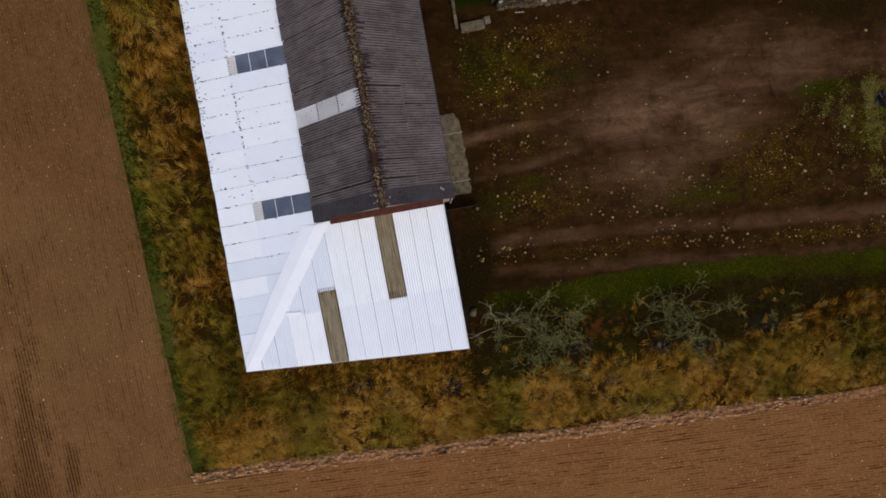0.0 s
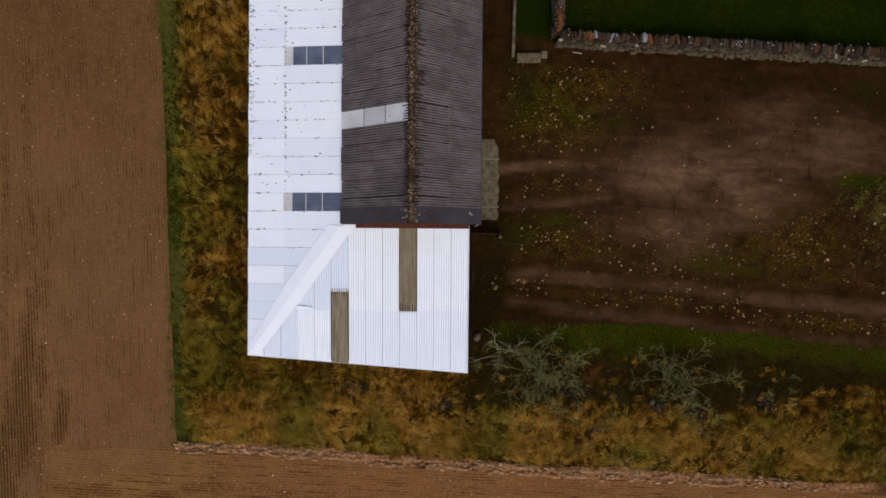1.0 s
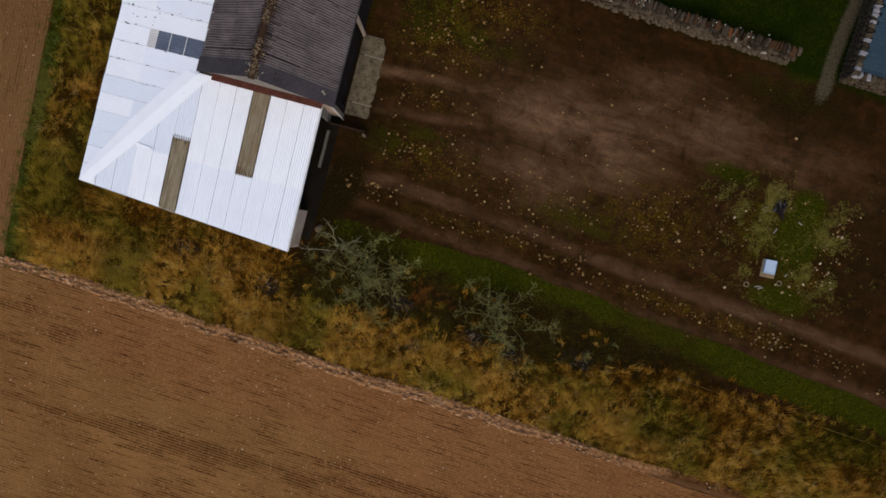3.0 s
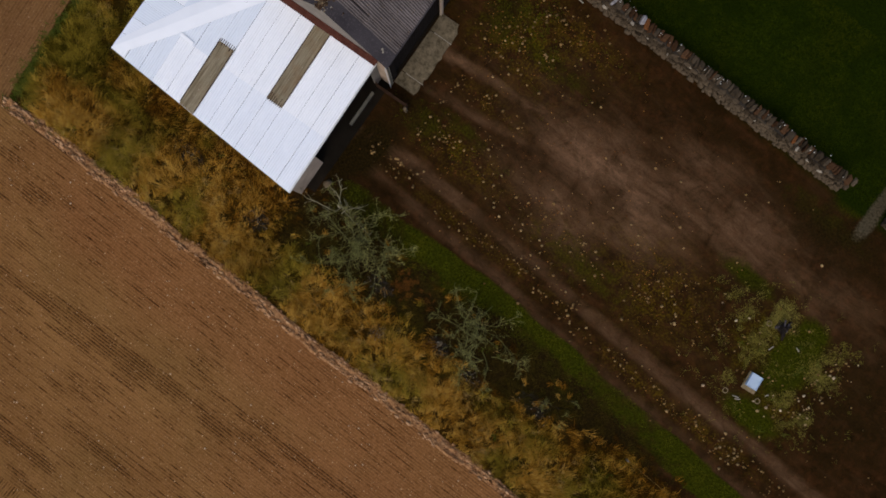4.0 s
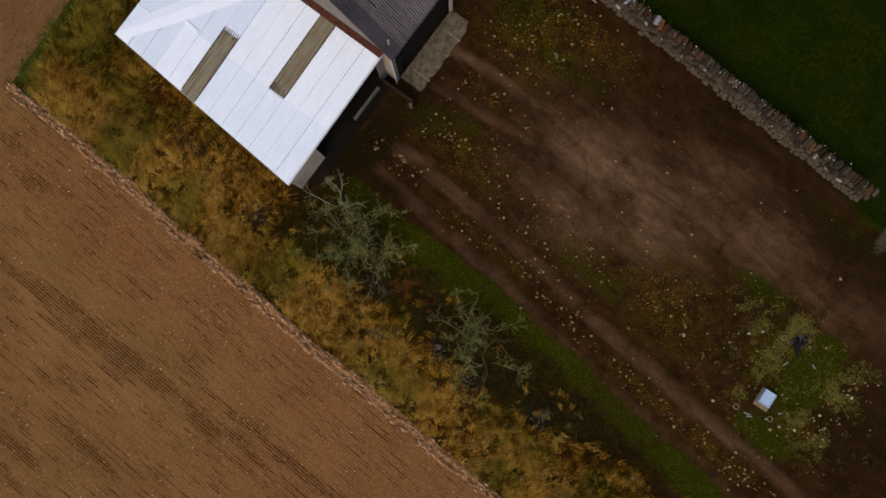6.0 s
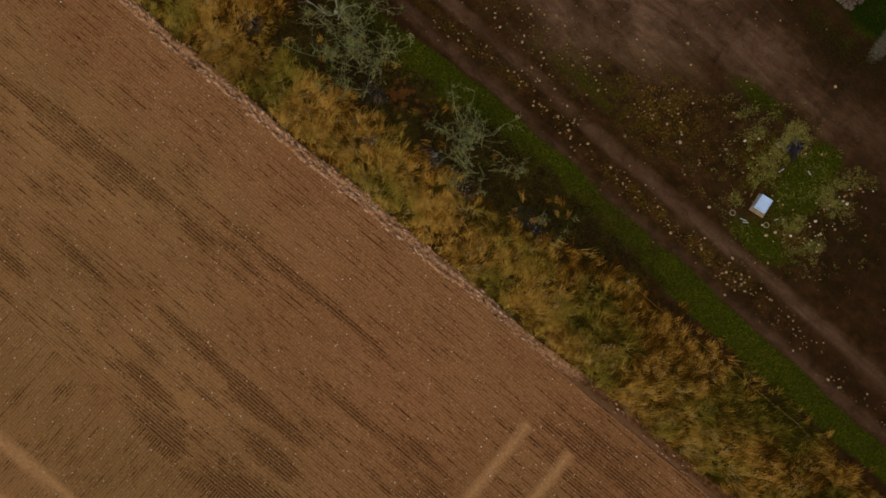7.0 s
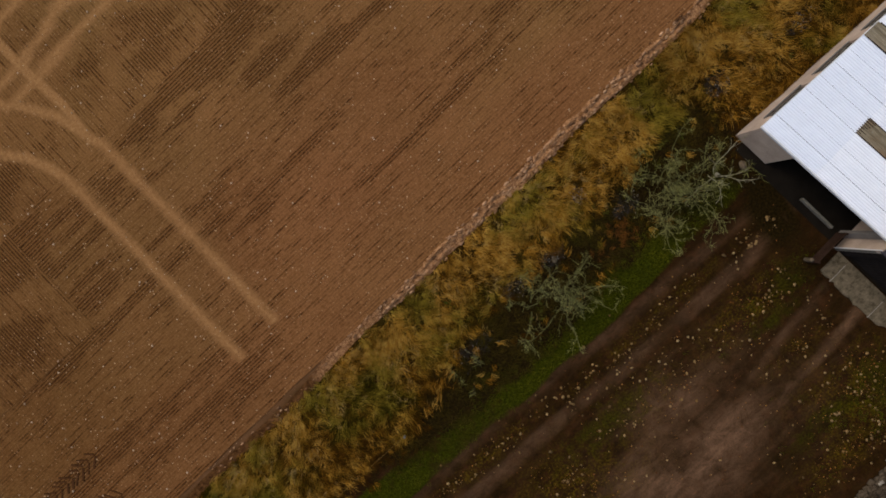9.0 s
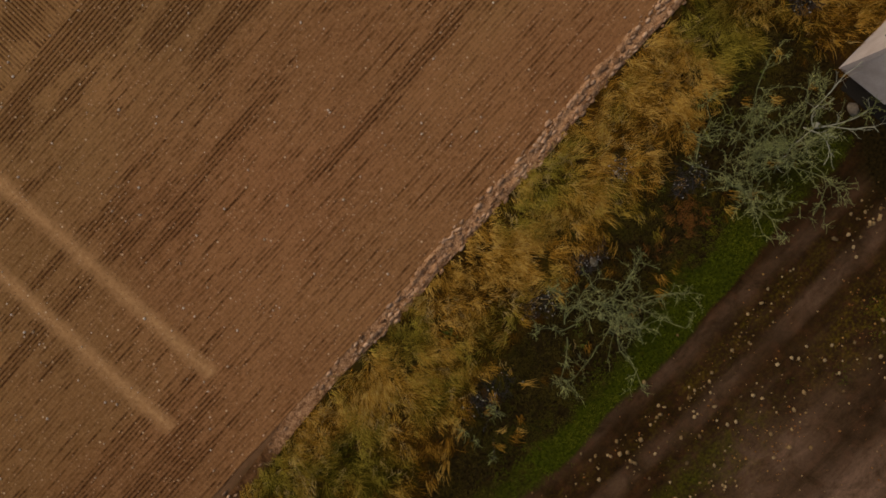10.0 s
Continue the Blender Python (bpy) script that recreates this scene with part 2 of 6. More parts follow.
def rooflight_material():
    m = Mat("brown_translucent_sheet", 0.6, 0.0, 0.1)
    at, lines = m.place(world_space=False), m.place((10.0, 0.55, 1.0), False)
    k, n, s = m.noise(1.0, 4, lines, 0.65), m.noise(0.8, 4, at), m.noise(7, 4, at)
    c = m.mix(m.ramp(k, 0.34, 0.66), (0.125, 0.096, 0.055), (0.265, 0.220, 0.145))
    c = m.mix(m.ramp(n, 0.5, 0.7, 0, 0.6), c, (0.16, 0.095, 0.045))
    c = m.mix(m.ramp(s, 0.66, 0.76, 0, 0.7), c, (0.45, 0.40, 0.31))
    return m.finish(c, s, 0.2, 0.01)


M_GROUND = ground_material()
M_FIELD = field_material()
# same soil toned darker, lens falloff over the west field included
M_FIELDWEST = field_material("greyer_drilled_soil", (0.84, 0.86, 0.97), 0.55)


def tuft_material():
    """Dead grass whose tone is given tuft by tuft and blade by blade, olive where it is still alive."""
    m = Mat("dead_amber_grass", 0.8)
    tone, olive = m.attr("tone"), m.attr("olive")
    c = m.mix(m.ramp(tone, 0.12, 0.40), (0.040, 0.016, 0.0022), (0.195, 0.082, 0.0085))
    c = m.mix(m.ramp(tone, 0.40, 0.66), c, (0.34, 0.165, 0.021))
    c = m.mix(m.ramp(tone, 0.68, 0.92), c, (0.42, 0.235, 0.048))
    g = m.mix(m.ramp(tone, 0.1, 0.8), (0.020, 0.019, 0.0014), (0.195, 0.148, 0.017))
    return m.finish(m.mix(m.ramp(olive, 0.44, 0.64, 0.08, 0.85), c, g))


M_AMBER = tuft_material()
M_GREEN = grass_material("short_green_grass", ((0.006, 0.008, 0.0006), (0.024, 0.031, 0.0017), (0.054, 0.060, 0.003), (0.080, 0.070, 0.0045)), 0.9, 0.5, ((0.004, 0.007, 0.001), (0.105, 0.10, 0.010)))
M_LAWN = grass_material("dark_lawn_grass", ((0.003, 0.006, 0.0006), (0.014, 0.023, 0.001), (0.028, 0.039, 0.0018), (0.034, 0.038, 0.002)), 0.5, 0.3, ((0.002, 0.004, 0.0005), (0.025, 0.03, 0.003)))
M_PATCHWEED = grass_material("yellowed_weeds", ((0.024, 0.026, 0.003), (0.066, 0.060, 0.007), (0.125, 0.105, 0.016), (0.15, 0.125, 0.026)), 0.9, 0.6, ((0.008, 0.012, 0.0012), (0.27, 0.205, 0.055)))
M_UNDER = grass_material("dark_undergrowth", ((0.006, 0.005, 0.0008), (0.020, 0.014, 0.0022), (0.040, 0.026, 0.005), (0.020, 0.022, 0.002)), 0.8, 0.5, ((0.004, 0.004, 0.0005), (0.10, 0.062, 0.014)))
M_BRACKEN = grass_material("rust_bracken", ((0.03, 0.010, 0.002), (0.075, 0.024, 0.004), (0.13, 0.046, 0.009), (0.09, 0.030, 0.005)), 0.8, 0.5, ((0.015, 0.006, 0.001), (0.22, 0.10, 0.028)))
M_WEED = grass_material("green_weeds", ((0.009, 0.020, 0.003), (0.026, 0.048, 0.005), (0.055, 0.066, 0.008), (0.10, 0.092, 0.016)), 1.1, 0.5, ((0.008, 0.014, 0.002), (0.16, 0.14, 0.03)))
M_WHITE = white_sheet_material("white_painted_sheet", (0.80, 0.808, 0.83), (0.62, 0.635, 0.66))
M_DULL = white_sheet_material("dulled_white_sheet", (0.69, 0.725, 0.775), (0.54, 0.575, 0.62))
M_MID = white_sheet_material("chalky_white_sheet", (0.75, 0.772, 0.815), (0.59, 0.61, 0.65))
M_DARK = weathered_roof_material()
M_VERGE = dark_sheet_material("dark_grey_flashing", (0.038, 0.033, 0.036), (0.074, 0.064, 0.067), (0.14, 0.122, 0.12))
M_GRP = rooflight_material()
M_GRPBLUE = dark_sheet_material("grey_blue_translucent_sheet", (0.075, 0.09, 0.125), (0.155, 0.180, 0.23), (0.045, 0.05, 0.065))
M_GRPWHITE = dark_sheet_material("clouded_white_translucent_sheet", (0.47, 0.44, 0.43), (0.66, 0.63, 0.61), (0.36, 0.33, 0.31))
M_RIDGE = simple("mossy_ridge_tile", (0.014, 0.008, 0.005), (0.070, 0.040, 0.024), 3.0, bump=0.6, fine=18, rnd=0.3)
M_SPOT = simple("dark_lichen", (0.03, 0.03, 0.035), (0.09, 0.085, 0.085), 4.0)
M_RENDER = simple("weathered_cream_render", (0.27, 0.200, 0.150), (0.50, 0.385, 0.295), 0.9, bump=0.25, fine=22)
M_BLOCK = simple("grey_blockwork", (0.13, 0.115, 0.10), (0.22, 0.195, 0.17), 1.2, fine=25)
M_BRICKRED = simple("red_brown_flashing", (0.045, 0.016, 0.012), (0.115, 0.044, 0.031), 3.0)
M_WHITEPAINT = simple("white_painted_timber", (0.50, 0.49, 0.47), (0.68, 0.67, 0.65), 2.0, fine=30)
M_BLACKWOOD = simple("near_black_boards", (0.010, 0.008, 0.007), (0.028, 0.022, 0.019), 2.0, fine=30)
M_BROWNWOOD = simple("dark_brown_boards", (0.016, 0.009, 0.006), (0.048, 0.027, 0.018), 2.0, fine=30)
M_PALEWOOD = simple("grey_weathered_board", (0.095, 0.085, 0.066), (0.165, 0.148, 0.115), 2.0, fine=30)
M_FLOOR = simple("dark_earth_floor", (0.006, 0.005, 0.004), (0.018, 0.014, 0.010), 0.8)
M_CONCRETE = simple("mossy_concrete", (0.030, 0.022, 0.010), (0.190, 0.150, 0.096), 2.2, bump=0.35, fine=7)
M_MOSSROCK = simple("mossy_tan_stone", (0.045, 0.034, 0.020), (0.155, 0.115, 0.075), 3.0, bump=0.5, fine=16)
M_KERB = simple("pale_concrete_edge", (0.17, 0.145, 0.11), (0.33, 0.29, 0.235), 4.0)
M_GLASS = Mat("dark_window_glass", 0.08, 0.0, 0.5).finish((0.015, 0.017, 0.02))
M_STONE = simple("grey_field_stone", (0.006, 0.004, 0.0022), (0.100, 0.074, 0.048), 2.5, bump=0.5, rnd=0.6, fine=14)
M_BROWNSTONE = simple("brown_field_stone", (0.012, 0.006, 0.003), (0.095, 0.048, 0.024), 2.5, bump=0.5, rnd=0.5, fine=14)
M_PALESTONE = simple("pale_quartz_stone", (0.09, 0.082, 0.080), (0.36, 0.335, 0.335), 3.0, bump=0.5, fine=10)
M_LICHEN = simple("white_lichen", (0.26, 0.24, 0.20), (0.56, 0.53, 0.46), 6.0)
M_STONECORE = simple("wall_hearting", (0.02, 0.017, 0.014), (0.05, 0.042, 0.034), 3.0, bump=0.6)
M_RUSTSTONE = simple("orange_lichen_stone", (0.075, 0.028, 0.011), (0.17, 0.068, 0.024), 3.0, bump=0.5)
M_SLATE = simple("blue_grey_slate", (0.018, 0.036, 0.048), (0.044, 0.068, 0.086), 1.2, 0.6, bump=0.2, rnd=0.25, fine=25)
# enamel tinted pale blue to hold the sky's reflection
M_TROUGH = simple("sky_tinted_enamel", (0.30, 0.38, 0.48), (0.40, 0.48, 0.57), 2.0, 0.35)
M_TAN = simple("tan_timber_base", (0.12, 0.085, 0.045), (0.24, 0.18, 0.10), 2.5)
M_BARK = simple("lichened_grey_green_bark", (0.014, 0.013, 0.003), (0.225, 0.212, 0.080), 2.4, bump=0.4, fine=12)
M_PALEBARK = simple("bleached_bark", (0.15, 0.13, 0.08), (0.40, 0.36, 0.24), 3.0, fine=20)
M_BRAMBLE = simple("dark_bramble_stem", (0.010, 0.008, 0.006), (0.060, 0.048, 0.038), 2.0, fine=9)
M_STRAW = simple("pale_dry_stalk", (0.24, 0.150, 0.045), (0.42, 0.275, 0.095), 2.0)


def scatter_material(name, a, b, c):
    m = Mat(name, 0.9)
    i = m.island()
    return m.finish(m.mix(m.ramp(m.noise(0.35, 3), 0.4, 0.62, 0, 0.5), m.mix(i, a, b), c), m.noise(30, 3), 0.4, 0.01)


M_MOSS = scatter_material("moss_and_lichen", (0.010, 0.006, 0.004), (0.27, 0.195, 0.115), (0.06, 0.030, 0.014))
M_TWIG = scatter_material("lichened_twig", (0.014, 0.0125, 0.0022), (0.40, 0.375, 0.125), (0.115, 0.118, 0.027))
M_PEBBLE = scatter_material("pale_pebble", (0.055, 0.030, 0.011), (0.31, 0.200, 0.088), (0.20, 0.105, 0.030))
M_LEAF = scatter_material("rust_and_gold_leaf", (0.070, 0.022, 0.006), (0.30, 0.155, 0.040), (0.18, 0.060, 0.016))
M_FLINT = scatter_material("field_stone", (0.22, 0.130, 0.062), (0.56, 0.42, 0.27), (0.34, 0.22, 0.12))
M_CLOD = scatter_material("dry_clod", (0.055, 0.023, 0.008), (0.48, 0.275, 0.140), (0.26, 0.125, 0.055))


def lip_material():
    m = Mat("torn_dry_soil", 0.95)
    fine, grit = m.noise(3.5, 6, rough=0.7), m.noise(14, 4)
    c = m.mix(m.ramp(fine, 0.38, 0.6), (0.130, 0.054, 0.019), (0.34, 0.170, 0.072))
    c = m.mix(m.ramp(grit, 0.5, 0.7, 0, 0.6), c, (0.50, 0.280, 0.135))
    # bare worn soil, darkened by the grass border's shade put into the colour
    bare = m.mix(m.ramp(fine, 0.35, 0.65), (0.036, 0.015, 0.005), (0.120, 0.052, 0.018))
    c = m.mix(m.attr("worn_shade"), c, bare)
    return m.finish(c, m.math("ADD", fine, grit), 0.8, 0.05)


M_LIP = lip_material()
# soil darkened to the tone of the shadows in the tyre imprints
M_TREADSHADE = simple("shade_dark_tread_soil", (0.034, 0.014, 0.005), (0.085, 0.036, 0.014), 3.0, bump=0.5)

# ---------------------------------------------------------------- mesh helpers
rng = np.random.default_rng(7)


def mesh_of(name, verts, faces, smooth=False):
    me = bpy.data.meshes.new(name)
    me.from_pydata([tuple(map(float, v)) for v in verts], [], [tuple(map(int, f)) for f in faces])
    if smooth:
        me.shade_smooth()
    return me


def link(name, me, material, parent=None, label="", m=None):
    """One mesh object, under a thing or a part when parent is given."""
    if not me.materials:
        me.materials.append(material)
    ob = new(name, me)
    if m is not None:
        ob.matrix_local = m
    if parent is not None:
        ob.parent = parent
    if label:
        tagged(ob, label)
    return ob


def part(name, bm, material, parent=None, label="", smooth=False, m=None):
    me = bpy.data.meshes.new(name)
    bm.to_mesh(me)
    bm.free()
    if smooth:
        me.shade_smooth()
    return link(name, me, material, parent, label, m)


def box(bm, lo, hi, bevel=0.0):
    lo, hi = Vector(lo), Vector(hi)
    made = bmesh.ops.create_cube(bm, size=1.0, matrix=Matrix.Translation((lo + hi) / 2) @ Matrix.Diagonal((*(hi - lo), 1)))
    if bevel:
        edges = list({e for v in made["verts"] for e in v.link_edges})
        bmesh.ops.bevel(bm, geom=edges, offset=bevel, segments=1, affect="EDGES")
    return bm


def boxes(*pairs, bevel=0.0):
    bm = bmesh.new()
    for lo, hi in pairs:
        box(bm, lo, hi, bevel)
    return bm


def thing(name, place, label, category, group="", kind="", turn=0.0):
    ob = new(name)
    ob.matrix_world = pose(*place, 0, 0, turn)
    return tagged(ob, label, category, group, kind)


def joined(name, chunks, material, label="", category="", kind="stuff", smooth=False, parent=None):
    """One object out of many (verts, faces) arrays; faces may hold triangles or quads."""
    vs, fs, n = [], [], 0
    for v, f in chunks:
        vs.append(v)
        fs.append(np.asarray(f) + n)
        n += len(v)
    v = np.concatenate(vs)
    loops = np.concatenate([f.ravel() for f in fs])
    sizes = np.concatenate([np.full(len(f), f.shape[1]) for f in fs])
    me = bpy.data.meshes.new(name)
    me.vertices.add(len(v))
    me.vertices.foreach_set("co", v.astype(np.float32).ravel())
    me.loops.add(len(loops))
    me.loops.foreach_set("vertex_index", loops.astype(np.int32))
    me.polygons.add(len(sizes))
    me.polygons.foreach_set("loop_start", np.r_[0, np.cumsum(sizes)[:-1]].astype(np.int32))
    me.update(calc_edges=True)
    if smooth:
        me.shade_smooth()
    ob = link(name, me, material, parent)
    return tagged(ob, label, category, kind=kind)


def value_noise(x, y, scale, seed=0):
    """Smooth noise from 0 to 1 on arrays of places."""
    x, y = np.asarray(x) / scale, np.asarray(y) / scale
    xi, yi = np.floor(x).astype(np.int64), np.floor(y).astype(np.int64)
    xf, yf = x - xi, y - yi

    def h(a, b):
        n = (a * 374761393 + b * 668265263 + seed * 974634777) & 0xFFFFFFFF
        n = ((n ^ (n >> 13)) * 1274126177) & 0xFFFFFFFF
        return ((n ^ (n >> 16)) & 0xFFFF) / 65535.0

    u, v = xf * xf * (3 - 2 * xf), yf * yf * (3 - 2 * yf)
    return (h(xi, yi) * (1 - u) + h(xi + 1, yi) * u) * (1 - v) + (h(xi, yi + 1) * (1 - u) + h(xi + 1, yi + 1) * u) * v


def fbm(x, y, scale, seed=0):
    return sum(value_noise(x, y, scale / 2**k, seed + k) / 2**k for k in range(4)) / 1.875


def step(x, lo, hi):
    t = np.clip((np.asarray(x) - lo) / (hi - lo), 0, 1)
    return t * t * (3 - 2 * t)


def blob(x, y, cx, cy, rx, ry):
    return np.exp(-(((x - cx) / rx) ** 2 + ((y - cy) / ry) ** 2))


def near_line(x, y, points, width):
    """1 on a polyline, falling to 0 at its width."""
    d = np.full(np.shape(x), 1e9)
    for (ax, ay), (bx, by) in zip(points[:-1], points[1:]):
        t = np.clip(((x - ax) * (bx - ax) + (y - ay) * (by - ay)) / ((bx - ax) ** 2 + (by - ay) ** 2), 0, 1)
        d = np.minimum(d, np.hypot(x - ax - t * (bx - ax), y - ay - t * (by - ay)))
    return 1 - step(d, width * 0.35, width)


# ---------------------------------------------------------------- plan of the land
def edge_south(x):
    return -6.90 + 0.0147 * x + 0.00012 * x * x


def edge_west(y):
    return -5.2 - 0.119 * (y + 7.3)


def grass_north(x):
    """Where the dead grass gives way to the dark ground."""
    return np.interp(x, (11.5, 13.6, 17.0, 21.2, 25.0, 29.0, 34.0, 37.0, 42.0), (1.2, -3.4, -3.2, -2.5, -2.1, -1.8, -1.1, -0.4, 0.1))


def turf_south(x):
    return np.interp(x, (14, 22, 25, 29, 35, 42, 60), (0.5, 0.7, 1.0, 1.4, 1.6, 1.2, 0.9))


def turf_north(x):
    return np.interp(x, (14, 20, 24, 30, 35, 45, 60), (2.9, 3.0, 3.3, 3.4, 3.3, 3.0, 2.5))


def grid(xs, ys):
    """Vertices and quads of a grid on the ground, row by row."""
    gx, gy = np.meshgrid(xs, ys)
    n, k = len(xs), len(ys)
    i = np.arange(n * k).reshape(k, n)
    quads = np.stack([i[:-1, :-1], i[:-1, 1:], i[1:, 1:], i[1:, :-1]], -1).reshape(-1, 4)
    return gx.ravel(), gy.ravel(), quads


def give(ob, **layers):
    for name, values in layers.items():
        a = ob.data.attributes.new(name, "FLOAT", "POINT")
        a.data.foreach_set("value", np.clip(values, 0, 1).astype(np.float32))


def build_ground():
    far = np.array([70.0, 120, 300, 900, 3000])
    xs = np.r_[-far[::-1] - 30, np.arange(-45, 80.01, 0.3), far + 30]
    ys = np.r_[-far[::-1] - 10, np.arange(-50, 45.01, 0.3), far]
    x, y, quads = grid(xs, ys)
    wob = (fbm(x, y, 3.0, 3) - 0.5) * 1.6
    lawn = step(y, 21.2, 22.0) * step(x, 14.4, 14.8) + step(x, 39, 40) * (1 - step(x, 41.4, 42.0)) * step(y + wob, 20.8, 22.6)
    strip = (0.56 + 0.7 * step(fbm(x, y, 3.5, 77), 0.32, 0.62)) * step(x + wob, 13.6, 16.5) * step(y + wob * 0.5 - turf_south(x), -0.3, 0.4) * (1 - step(y + wob * 0.25 - turf_north(x), -0.3, 0.3))
    corner = np.maximum.reduce([blob(x, y, 41.2, 11.6, 1.4, 2.6), blob(x, y, 45.2, 8.5, 1.6, 1.3), 0.5 * blob(x, y, 43.4, 10, 3.0, 2.8)])
    green = np.maximum.reduce([0.7 * blob(x, y, 17.6, 0.6, 3.6, 2.2), 0.68 * blob(x, y, 27.6, 0.5, 3.2, 1.9), 0.6 * step(x, 39, 40) * (1 - step(x, 41.4, 42)) * step(y, 20.5, 21.5), strip, 1.15 * blob(x, y, 43.9, 11.6, 1.6, 2.7), blob(x, y, 43.8, 13.7, 1.2, 1.0), 0.46 * blob(x, y, 16.0, 17.2, 2.6, 3.2), 0.46 * blob(x, y, 16.4, 8.6, 2.6, 1.6), 0.46 * blob(x, y, 20, 16.5, 4.2, 1.0), 0.44 * blob(x, y, 18.5, 9.8, 3.2, 0.9), 0.40 * blob(x, y, 30, 8.0, 6.0, 2.0), 0.42 * blob(x, y, 40, 20.0, 5.0, 1.2), blob(x, y, 44.1, 7.3, 2.2, 1.0), 0.38 * blob(x, y, 41.6, 11.2, 2.6, 3.2), 0.75 * blob(x, y, 38.5, 14.0, 2.5, 0.8), (0.6 + 0.6 * step(fbm(x, y, 2.5, 14), 0.42, 0.6)) * blob(x, y, edge_west(y) + 0.5, y, 0.9, 99) * step(y, -8, -5)])
    moss = np.maximum.reduce([blob(x, y, 17.8, 17.0, 3.4, 3.0), 0.9 * blob(x, y, 20.8, 18.9, 3.2, 1.2), 0.95 * blob(x, y, 19.2, 8.4, 3.4, 1.2), 0.9 * blob(x, y, 34.3, 9.6, 4.2, 2.6), corner, 0.6 * blob(x, y, 24, 5.0, 7, 0.55), 0.9 * blob(x, y, 36.9, 4.5, 3.5, 0.6), 0.9 * blob(x, y, 42.8, 4.5, 3.5, 0.6), 0.75 * blob(x, y, 18.6, 12.1, 2.4, 0.6), 0.5 * blob(x, y, 28.5, 8.0, 4.5, 1.5)])
    pale = np.maximum.reduce([
        0.26 * near_line(x, y + wob * 0.2, ((14.5, 4.3), (19.8, 4.0), (25.5, 3.9), (31.3, 3.5), (37, 3.3), (45, 3.4), (64, 2.9)), 0.55),
        0.34 * near_line(x, y + wob * 0.2, ((12.6, 5.4), (17.6, 6.2), (23.3, 6.0), (29, 6.0), (34.8, 5.7), (46.6, 5.8), (60, 5.4)), 0.62),
        0.58 * near_line(x, y + wob * 0.35, ((14.4, 13.0), (16.9, 13.3), (20.0, 13.6), (22.9, 14.6), (26.3, 14.8), (31.7, 14.6)), 0.46),
        0.36 * near_line(x, y + wob * 0.35, ((15.0, 10.5), (18.8, 11.0), (22.0, 11.6), (26.7, 12.3)), 0.44),
        0.98 * blob(x, y, 26.2, 13.5, 4.4, 2.1), 0.75 * blob(x, y, 30.2, 12.9, 3.6, 2.5), 0.64 * blob(x, y, 35.5, 16.3, 5.0, 1.8), 0.34 * blob(x, y, 42, 16.2, 6.0, 1.6), 0.4 * blob(x, y, 32.5, 17.8, 4.0, 1.3), 0.55 * blob(x, y, 26.5, 9.7, 4.0, 1.9)])
    pale = np.maximum(pale, 0.5 * step(fbm(x * 0.3, y, 1.6, 12), 0.5, 0.75) * blob(x, y, 33, 14.8, 10, 3.0))
    pale = pale * np.clip(0.30 + 2.5 * (fbm(x * 0.35, y, 1.2, 9) - 0.22), 0.1, 1.5)
    straw = (1 - blob(x, y, edge_west(y) + 0.5, y, 0.8, 99) * step(y, -8, -5)) * 1.0 - step(x + wob * 0.5, 12.0, 13.4) * step(y + wob * 0.5 - grass_north(x), -0.2, 0.6)
    x0, y0 = x, y
    x, y = x + wob * 1.2, y + (fbm(x, y, 1.5, 33) - 0.5) * 2.2
    # dark earth and litter, with shade under shrubs and along walls painted in
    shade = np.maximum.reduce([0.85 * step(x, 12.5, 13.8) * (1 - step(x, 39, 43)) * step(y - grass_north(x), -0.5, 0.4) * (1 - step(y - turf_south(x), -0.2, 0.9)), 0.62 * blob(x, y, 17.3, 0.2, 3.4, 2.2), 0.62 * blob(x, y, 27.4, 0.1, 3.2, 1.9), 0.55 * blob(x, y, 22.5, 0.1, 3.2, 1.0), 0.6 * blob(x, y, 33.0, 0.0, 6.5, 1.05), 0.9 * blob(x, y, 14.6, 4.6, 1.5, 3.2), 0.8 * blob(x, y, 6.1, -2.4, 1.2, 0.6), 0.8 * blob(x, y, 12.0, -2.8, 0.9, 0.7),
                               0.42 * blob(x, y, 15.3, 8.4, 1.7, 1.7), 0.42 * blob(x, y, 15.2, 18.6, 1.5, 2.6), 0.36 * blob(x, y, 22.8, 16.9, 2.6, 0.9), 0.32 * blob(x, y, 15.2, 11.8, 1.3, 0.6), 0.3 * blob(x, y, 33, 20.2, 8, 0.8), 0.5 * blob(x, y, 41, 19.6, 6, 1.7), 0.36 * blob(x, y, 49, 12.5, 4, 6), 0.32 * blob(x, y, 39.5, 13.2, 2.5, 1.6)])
    x, y = x0, y0
    gravel = 0.85 * step(x + wob * 0.2, 41.3, 41.9) * (1 - step(x + wob * 0.2, 42.3, 42.9)) * step(y + wob * 0.5, 19.0, 21.2)
    soil = np.maximum(step(edge_south(x) - y, -0.1, 0.3), step(edge_west(y) - x, -0.1, 0.3))
    z = -0.04 * np.clip(pale, 0, 1) - 0.12 * np.maximum(step(edge_south(x) - y, 0.9, 1.6), step(edge_west(y) - x, 0.4, 1.1))
    ob = joined("ground", [(np.stack([x, y, z], 1), quads)], M_GROUND, "rough ground of dark trodden earth, dead grass, moss and lawn", "ground", "structure", True)
    give(ob, green=green, moss=moss, pale=pale, straw=straw, shade_litter=shade, lawn=lawn, gravel=gravel, soil=soil)


